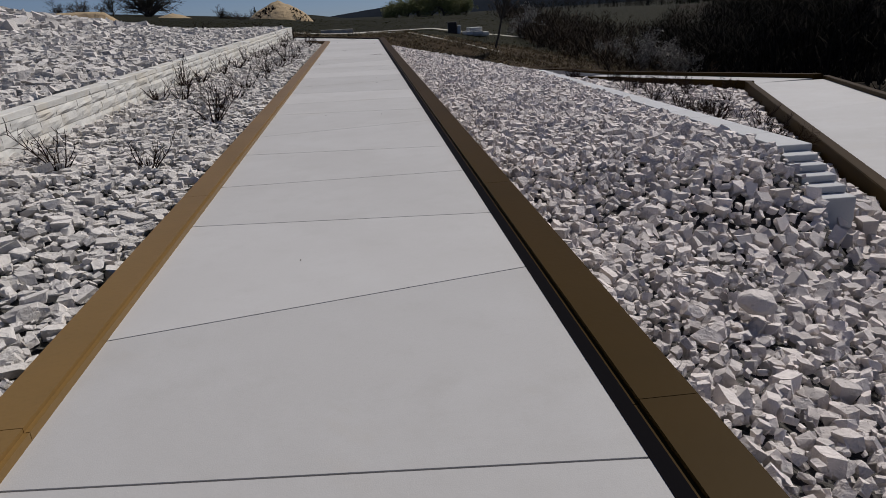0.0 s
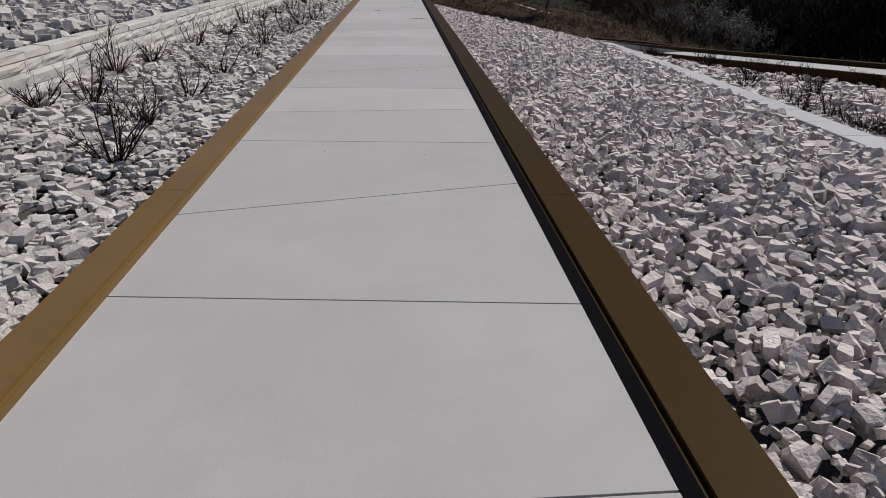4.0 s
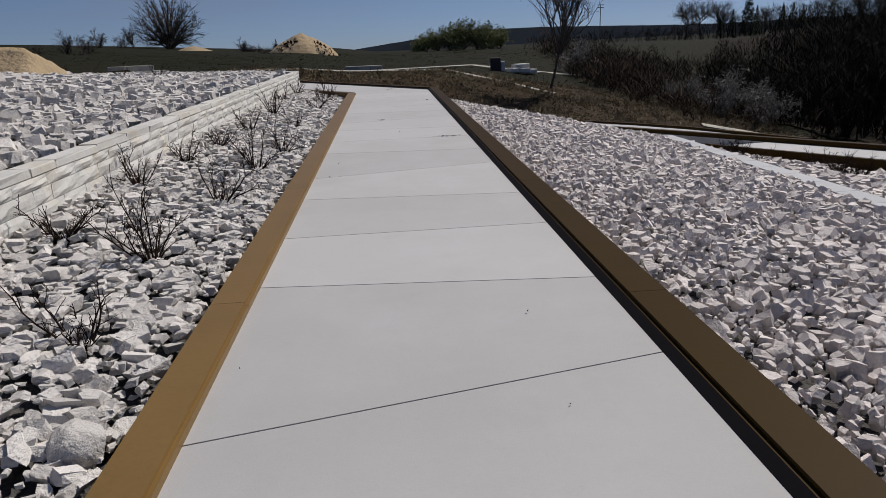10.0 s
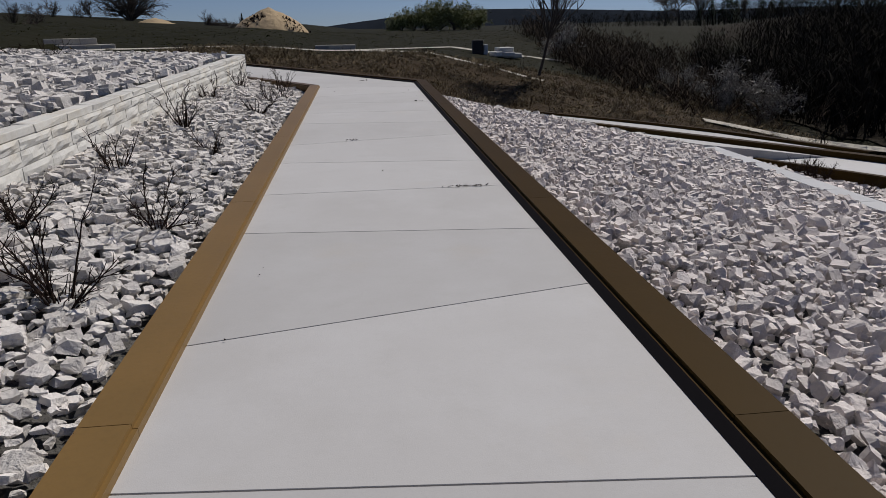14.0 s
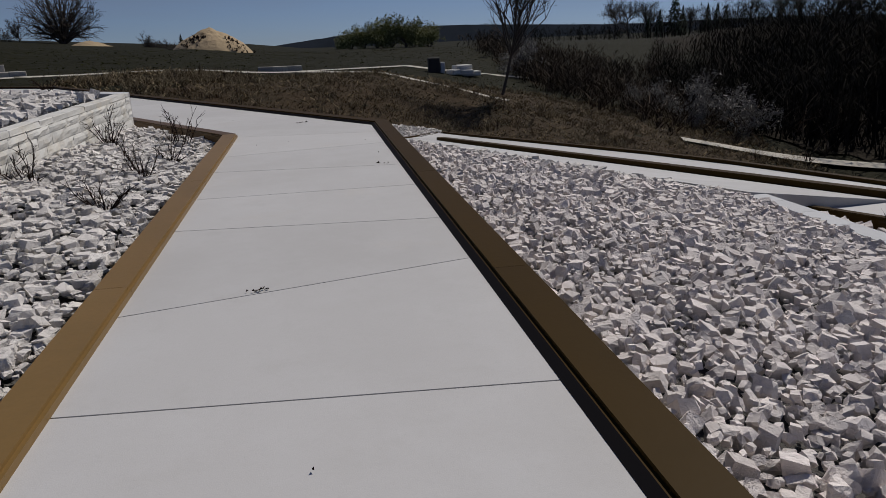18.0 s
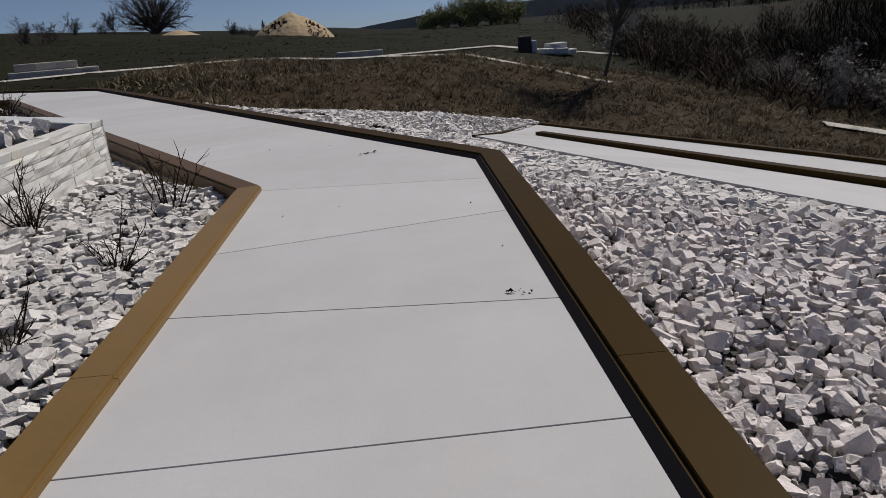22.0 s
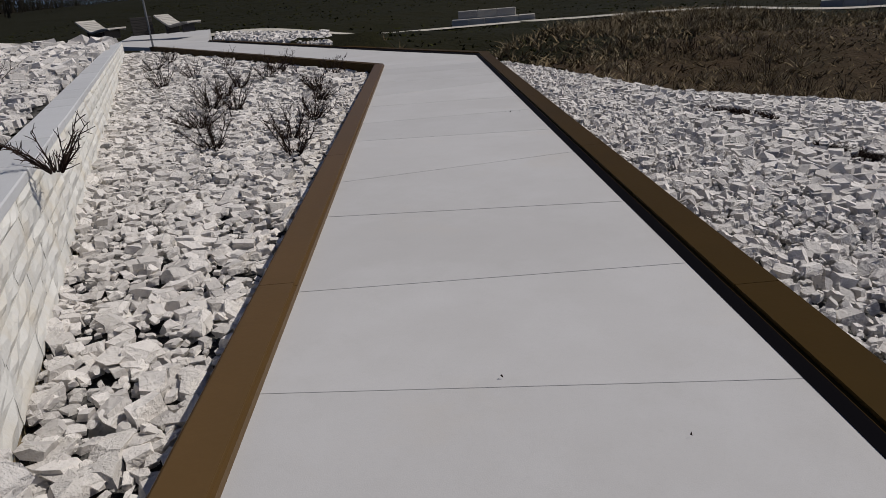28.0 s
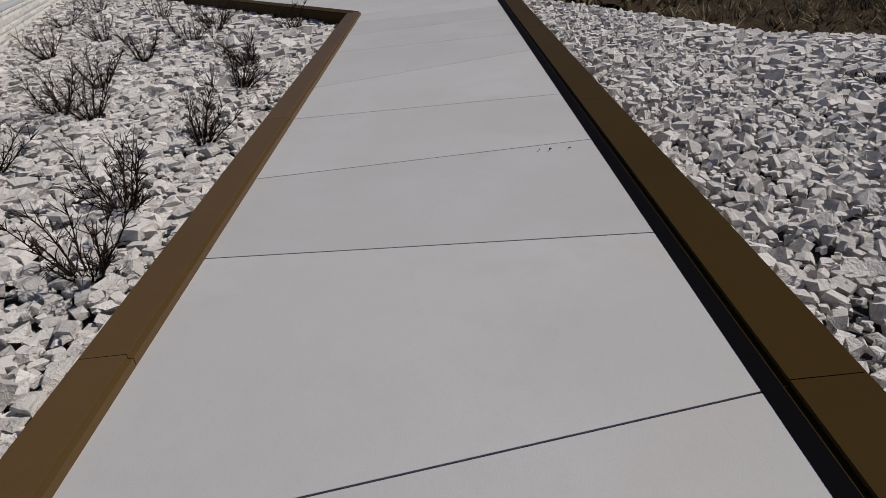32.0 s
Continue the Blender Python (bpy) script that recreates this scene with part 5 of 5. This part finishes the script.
tops = np.clip(skyline - field_z(wx, wy), 2.2, 14.0) * rng.uniform(0.80, 1.05, len(wx))
woodland("right_wood", wx, wy, np.minimum(tops, 3.4 + 10.0 * deep), WOODS, 52, "leafless wood, its deep shade put into a near-black colour")
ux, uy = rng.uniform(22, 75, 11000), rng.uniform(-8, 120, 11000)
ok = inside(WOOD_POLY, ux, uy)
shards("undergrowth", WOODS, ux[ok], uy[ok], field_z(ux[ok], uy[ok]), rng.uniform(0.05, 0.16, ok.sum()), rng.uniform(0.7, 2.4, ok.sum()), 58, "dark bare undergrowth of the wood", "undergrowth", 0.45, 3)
sx, sy = rng.normal(24, 5, 760), rng.normal(78, 10, 760)
ok = sx > 18.5 + 0.12 * np.abs(sy - 76)
sx, sy = sx[ok], sy[ok]
woodland("scrub", sx, sy, rng.uniform(0.5, 2.2, len(sx)), SCRUB, 59, "dark leafless scrub in front of the wood")
gx, gy = rng.normal(33, 11, 620), rng.normal(108, 13, 620)
ok = gx > 22 + 0.1 * np.abs(gy - 105)
woodland("scrub_back", gx[ok], gy[ok], rng.uniform(0.8, 2.8, ok.sum()), SCRUB, 66, "dark leafless scrub across the field")
fx, fy = rng.uniform(30, 150, 520), rng.uniform(185, 250, 520)
ok = np.degrees(np.arctan2(fx, fy - 20)) > 14
woodland("far_wood", fx[ok], fy[ok], rng.uniform(1.8, 4.2, ok.sum()) * np.interp(np.degrees(np.arctan2(fx[ok], fy[ok] - 14)), (20, 25, 28, 40), (1.0, 1.2, 2.3, 2.8)), WOODS, 63, "far dark wood behind the field")
lx, ly = rng.uniform(-230, -92, 1900), rng.uniform(80, 190, 1900)
ok = (np.degrees(np.arctan2(-lx, ly - 26)) > 46.5)
turn = np.degrees(np.arctan2(-lx[ok], ly[ok] - 26))
far = np.hypot(lx[ok], ly[ok] - 26)
woodland("left_wood", lx[ok], ly[ok], (0.95 + far * np.interp(turn, (47, 51, 55, 58.7, 61, 62, 70), (0.028, 0.0386, 0.0415, 0.0455, 0.0575, 0.073, 0.085))) * rng.uniform(0.86, 1.03, len(far)), WOODS, 55,
         "distant dark wood on the horizon", zf=lambda x, y: np.full(len(x), 0.5))


# ---- the field's small things ----
def ribbon(name, pts, width, material, label, zf=field_z, lift=0.06):
    """A strip of track laid over the ground along a line on the plan."""
    p = []
    for a, b in zip(pts, pts[1:]):
        n = max(2, int(math.hypot(b[0] - a[0], b[1] - a[1]) / 0.8))
        p += [(a[0] + (b[0] - a[0]) * k / n, a[1] + (b[1] - a[1]) * k / n) for k in range(n)]
    p = np.array(p + [pts[-1]], float)
    for _ in range(14):
        p[1:-1] = (p[:-2] + 2 * p[1:-1] + p[2:]) / 4
    d = np.gradient(p, axis=0)
    d /= np.linalg.norm(d, axis=1)[:, None]
    n = np.stack([d[:, 1], -d[:, 0]], 1)
    rows = []
    for k in (-1, -0.33, 0.33, 1):
        q = p + n * width / 2 * k
        rows.append(np.stack([q[:, 0], q[:, 1], zf(q[:, 0], q[:, 1]) + lift - 0.05 * (abs(k) == 1)], 1))
    v = np.stack(rows, 1).reshape(-1, 3)
    f = []
    for i in range(len(p) - 1):
        for k in range(3):
            f.append((i * 4 + k, i * 4 + k + 1, i * 4 + k + 5, i * 4 + k + 4))
    return tagged(new(name, mesh_from(name, v, np.array(f), material, smooth=True)), label, "track", kind="structure")


ribbon("track", [(-60, 56), (-38, 51.0), (-28, 55.0), (-19, 61.8), (-10.5, 68.3), (-2.0, 74.2), (5, 76.6), (12, 78.5), (24, 85)], 1.0, TRACK, "pale gravel track crossing the field", lift=0.12)
ribbon("track_branch", [(-1.0, 74.3), (5, 69.5), (10, 66), (13.6, 63.8)], 0.8, TRACK, "narrow pale gravel track branching off", lift=0.12)
ribbon("track_lower", [(22, 55.5), (28, 54.2), (34, 53.2), (40, 52.3), (47, 51.3)], 1.2, TRACK, "pale path at the foot of the slope", lift=0.25)


def stone_seat(name, x, y, turn, tiers, label):
    """Stacked long blocks: tiers of (length, depth, height, back offset)."""
    root = empty(name, (x, y, float(field_z(x, y)) - 0.05))
    root.rotation_euler = (0, 0, radians(turn))
    z = 0.0
    side = -0.35 if len(tiers) > 1 else 0.0
    for length, depth, height, back in tiers:
        n = max(1, int(length / 0.9))
        for k in range(n):
            bm = bmesh.new()
            box(bm, -length / 2 + (k + 0.5) * length / n + (side if z else 0.0), back, z + height / 2, length / n - 0.012, depth, height)
            bevelled(bm, 0.02, 1)
            part("block", bm, TRACK if k % 2 else TIMBER, root)
        z += height
    return tagged(root, label, "bench")


stone_seat("bench", -19.0, 63.6, 26, ((4.6, 0.8, 0.44, 0.0), (3.2, 0.45, 0.42, 0.2)), "two-tier pale block bench beside the gravel track")
stone_seat("bench", -2.15, 75.9, 4, ((3.5, 0.6, 0.50, 0.0),), "long low pale bench beside the gravel track")


def stele(x, y):
    root = empty("stone_stele", (x, y, float(field_z(x, y)) - 0.1))
    bm = bmesh.new()
    box(bm, 0, 0, 0.64, 1.0, 0.7, 1.28)
    bevelled(bm, 0.10, 2)
    for v in bm.verts:
        v.co += Vector((noise.noise(v.co * 1.7), noise.noise(v.co * 1.7 + Vector((9, 0, 0))), 0)) * 0.09
    part("block", bm, DARK, root)
    bm = bmesh.new()
    box(bm, 0.70, -0.1, 0.45, 0.36, 0.5, 0.9)
    bevelled(bm, 0.04, 1)
    part("pale_slab", bm, COPING, root, "upright pale slab")
    return tagged(root, "dark upright stone marker with a pale slab", "stone")


stele(10.6, 76.2)
for k, (dx, dy, z, l) in enumerate(((2.4, 0.6, 0.25, 2.2), (3.3, 0.9, 0.25, 1.8), (2.6, 0.8, 0.68, 1.6), (1.7, 0.2, 0.22, 0.9))):
    bm = bmesh.new()
    box(bm, 0, 0, 0, l, 0.9, 0.42)
    bevelled(bm, 0.05, 1)
    ob = part("stone_block", bm, WALLSTONE)
    ob.location, ob.rotation_euler = (10.6 + dx, 76.2 + dy, float(field_z(10.6 + dx, 76.2 + dy)) + z), (0, 0, 0.2 * k)
    tagged(ob, "pale stone block lying by the track", "stone", "stone blocks by the track")


def heap(name, x, y, r, h, seed, z, label):
    bm = bmesh.new()
    bmesh.ops.create_grid(bm, x_segments=60, y_segments=60, size=r * 1.15)
    for v in bm.verts:
        d = v.co.length / r + 0.10 * noise.noise(v.co * (2.2 / r) + Vector((seed, 0, 0)))
        t = max(0.0, 1 - d)
        v.co.z = h * (t ** 0.80 if t < 0.72 else 0.72 ** 0.80 + (t - 0.72) * 0.55) * 1.18 + 0.10 * noise.noise(v.co * 1.3) * (t > 0) - 0.5 * (d > 1)
    for f in bm.faces:
        f.smooth = True
    ob = part(name, bm, SAND)
    ob.location = (x, y, z)
    return tagged(ob, label, "sand heap")


heap("sand_mound", -12.6, 118, 5.6, 3.3, 3, -0.7, "large cone of pale yellow sand in the field")
heap("sand_mound", -42, 168, 6.0, 1.9, 6, -0.4, "low pale heap of sand in the field")


def earth_bank(x0, x1, y, half, z0, z1):
    """A long flat-topped bank of dry soil with sloping ends."""
    bm = bmesh.new()
    n, m = 44, 16
    rows = []
    for i in range(n + 1):
        row = []
        for k in range(m + 1):
            x, v = x0 + (x1 - x0) * i / n, -half + 2 * half * k / m
            t = min(1.0, (x - x0) / 1.6, (x1 - x) / 0.8, (half - abs(v)) / 1.3)
            h = z0 + (z1 - z0) * max(0.0, t) ** 0.8
            row.append(bm.verts.new((x, y + v, h + 0.10 * noise.noise(Vector((x * 0.8, v * 0.9, 4))) * (t > 0) - 0.2 * (t <= 0))))
        rows.append(row)
    for a, b in zip(rows, rows[1:]):
        for k in range(m):
            bm.faces.new((a[k], b[k], b[k + 1], a[k + 1])).smooth = True
    ob = part("earth_bank", bm, SAND)
    return tagged(ob, "flat-topped bank of dry tan soil behind the rocks", "earth bank")


earth_bank(-19.0, -9.9, 30.4, 1.3, 0.55, 1.66)
rng = np.random.default_rng(61)
hx = -12.6 + np.concatenate([rng.normal(3.6, 0.8, 60), rng.normal(-2.6, 0.8, 50), rng.normal(-1.3, 0.6, 20)])
hy = 118 - 1.5 - rng.random(130) * 2.5
hz = -0.6 + 3.4 * np.clip(1 - np.hypot(hx + 12.6, hy - 118) / 5.6, 0, 1) ** 0.8
shards("heap_weeds", TWIG, hx, hy, hz, rng.uniform(0.1, 0.25, 130), rng.uniform(0.2, 0.55, 130), 62, "dark weeds on the sand heap", "weeds", 0.4, 2)


def lounger(name, x, y, z, turn):
    """A wavy slatted timber lounger on a steel foot."""
    root = empty(name, (x, y, z))
    root.rotation_euler = (0, 0, radians(turn))

    def curve(t):
        return Vector((-0.80 + 1.6 * t, 0, 0.36 + 1.05 * max(0.0, 0.42 - t) - 0.06 * math.sin(t * 5.2)))
    for k in range(17):
        a, b = curve(k / 17 + 0.004), curve((k + 1) / 17 - 0.004)
        bm = bmesh.new()
        d = (b - a)
        m = Matrix.Translation((a + b) / 2) @ d.to_track_quat("X", "Z").to_matrix().to_4x4()
        box(bm, 0, 0, 0, d.length, 1.20, 0.06, m)
        part("slat", bm, TIMBER, root)
    for s in (-0.5, 0.5):
        bm = bmesh.new()
        tube(bm, [curve(k / 16) + Vector((0, s, -0.06)) for k in range(17)], [0.03] * 17, 6)
        part("rail", bm, STEEL, root)
    for s in (-0.35, 0.45):
        bm = bmesh.new()
        box(bm, s, 0, 0.16, 0.08, 1.0, 0.34)
        part("foot", bm, DARK, root)
    return tagged(root, "wavy slatted timber lounger standing on the grass", "lounger", "loungers on the grass")


lounger("lounger", -29.6, 47.0, 0.62, 18)
lounger("lounger", -27.6, 49.5, 0.62, 22)
root = empty("planter_box", (-29.0, 48.6, 0.62))
for k in range(6):
    bm = bmesh.new()
    box(bm, 0, 0, 0.07 + 0.13 * k, 0.9, 0.9, 0.12, Matrix.Rotation(radians(-34), 4, "Z"))
    bevelled(bm, 0.01, 1)
    part("board", bm, DARK, root)
tagged(root, "dark square timber box between two loungers", "box")


def post(x, y, z):
    root = empty("lamp_post", (x, y, z))
    bm = bmesh.new()
    tube(bm, [(0, 0, -0.2), (0, 0, 1.2), (0.02, 0, 2.2)], [0.045, 0.04, 0.035], 10)
    part("pole", bm, STEEL, root)
    bm = bmesh.new()
    box(bm, 0.05, 0, 2.08, 0.16, 0.12, 0.26)
    bevelled(bm, 0.02, 1)
    part("head", bm, DARK, root, "dark lamp head")
    bm = bmesh.new()
    box(bm, 0, 0, 0.0, 0.22, 0.22, 0.04)
    part("base_plate", bm, STEEL, root)
    return tagged(root, "thin grey steel post at the end of the kerb", "post")


post(-24.3, 45.6, 0.28)


def pylon(x, y, z, h):
    root = empty("power_pole", (x, y, z))
    bm = bmesh.new()
    tube(bm, [(0, 0, 0), (0, 0, h)], [0.22, 0.14], 6)
    part("pole", bm, DARK, root)
    for k in (0.98, 0.88):
        bm = bmesh.new()
        box(bm, 0, 0, h * k, h * 0.28, 0.25, 0.28)
        part("crossarm", bm, DARK, root)
    return tagged(root, "distant power pole with two crossarms", "power pole")


pylon(100, 330, 2.0, 11.0)


# far hills
def hills(name, r, a0, a1, base, top, seed, label):
    v, f = [], []
    n = 120
    for i in range(n + 1):
        a = radians(a0 + (a1 - a0) * i / n)
        x, y = r * math.sin(a), r * math.cos(a)
        h = top * (0.55 + 0.45 * noise.noise(Vector((i * 0.05, seed, 0)))) + top * 0.05 * noise.noise(Vector((i * 0.9, seed, 3)))
        e = min(1.0, (i / 24) ** 0.5, ((n - i) / 24) ** 0.5)
        v += [(x * 0.9, y * 0.9, base), (x, y, base + (h - base) * e), (x * 1.15, y * 1.15, base)]
    for i in range(n):
        for k in range(2):
            f.append((i * 3 + k, i * 3 + k + 1, i * 3 + k + 4, i * 3 + k + 3))
    tagged(new(name, mesh_from(name, np.array(v), np.array(f), HILL, smooth=True)), label, "hill", kind="structure")


hills("backdrop_hills", 1300, -10, 75, -60, 17, 2, "low wooded hills on the horizon, distance haze in their blue colour")
hills("backdrop_hills_left", 1100, -80, -2, -40, 3, 7, "low wooded hills on the horizon, distance haze in their blue colour")


# ---- the end of the path ----
def end_of_path():
    e = run_line(0)[3]
    g = run_line(ER - EL)[3]
    q = [e, g, np.array([-30.5, 53.6]), np.array([-33.5, 51.0]), np.array([-27.0, 45.5])]
    bm = bmesh.new()
    prism(bm, q, [-0.2] * 5, [0.25, 0.25, 0.5, 0.5, 0.4])
    bmesh.ops.recalc_face_normals(bm, faces=bm.faces)
    root = tagged(empty("path_end"), "pale concrete widening at the path's end", "path", kind="structure")
    part("slab", bm, CONCRETE, root)


end_of_path()
ISLAND = [tuple(run_line(ER - EL + 0.24)[2] + D3 * 7.0), tuple(run_line(ER - EL + 0.24)[3]), (-27.5, 51.5), (-19, 49.8)]
sheet("stone_bed_island", ISLAND, lambda x, y: path_z(x, y) + 0.05, GAP_SHADE_WHITE)
gravel("gravel_island", ISLAND, lambda x, y: path_z(x, y) + 0.05, 0.12, 0.15, ROCK_WHITE, 18, "loose white rocks beside the path's end", ROCKS)


# ---- leaves and crumbs on the slabs ----
def litter(name, spots, seed, label, scale=1.0):
    """A little drift of curled dry leaves lying in a joint."""
    rng = np.random.default_rng(seed)
    for x, y, n, spread, turn in spots:
        bm = bmesh.new()
        for _ in range(n):
            u = rng.normal(0, spread)
            c = Vector((u * math.cos(turn) + rng.normal(0, 0.012), u * math.sin(turn) + rng.normal(0, 0.012), 0.006))
            a, s = rng.uniform(0, 6.28), rng.uniform(0.012, 0.035) * scale
            d, w = Vector((math.cos(a), math.sin(a), 0)) * s, Vector((-math.sin(a), math.cos(a), 0)) * s * 0.45
            up = Vector((0, 0, rng.uniform(0.004, 0.02)))
            q = [bm.verts.new(p) for p in (c - d, c + w + up, c + d + up * 0.3, c - w + up)]
            bm.faces.new(q[:3])
            bm.faces.new((q[0], q[2], q[3]))
        ob = part(name, bm, TWIG)
        ob.location = (x, y, 0.0)
        tagged(ob, label, "leaves", "leaf litter on the path")


litter("leaf_litter", [(0.76, 19.07, 30, 0.13, 0.0), (-0.28, 21.64, 9, 0.05, 0.22), (0.85, 25.52, 9, 0.06, -0.08), (-3.97, 35.95, 4, 0.06, 0.5)], 71, "small drift of dark dry leaves on the concrete", 0.6)
litter("fallen_leaves", [(-0.04, 29.87, 6, 0.026, 0.5), (-0.14, 29.79, 3, 0.022, 0.4)], 73, "small clump of curled dark leaves on the concrete", 0.85)
litter("crumb", [(x, y, 1, 0.01, 0) for x, y in ((-0.25, 27.6), (-0.72, 27.44), (0.79, 27.38), (0.88, 26.26), (-0.81, 17.08), (-0.82, 17.21), (-0.92, 11.62), (0.5, 12.08), (0.48, 11.09), (-0.23, 1.44),
                                                 (-0.31, 7.11), (0.43, 6.98), (-0.96, 7.21), (0.0, 19.8), (-0.9, 16.22), (-0.56, 30.47), (-1.33, 30.56))], 72, "tiny dark leaf crumb on the concrete", 0.26)


def weed_patch(x, y, r, seed):
    """A flat mat of dark dead weeds lying on the rocks."""
    rng = np.random.default_rng(seed)
    n = 260
    px, py = x + rng.normal(0, r * 0.55, n), y + rng.normal(0, r * 0.30, n)
    ob = shards("weed_patch", TWIG, px, py, right_slope2_z(px, py) + 0.03, rng.uniform(0.01, 0.03, n), rng.uniform(0.04, 0.12, n), seed + 1,
                "dark mat of dead weeds among pale rocks", "weeds", 1.2, 3)


for k, (x, y, r) in enumerate(((-2.1, 41.0, 0.42), (-0.28, 39.4, 0.40))):
    weed_patch(x, y, r, 80 + 3 * k)
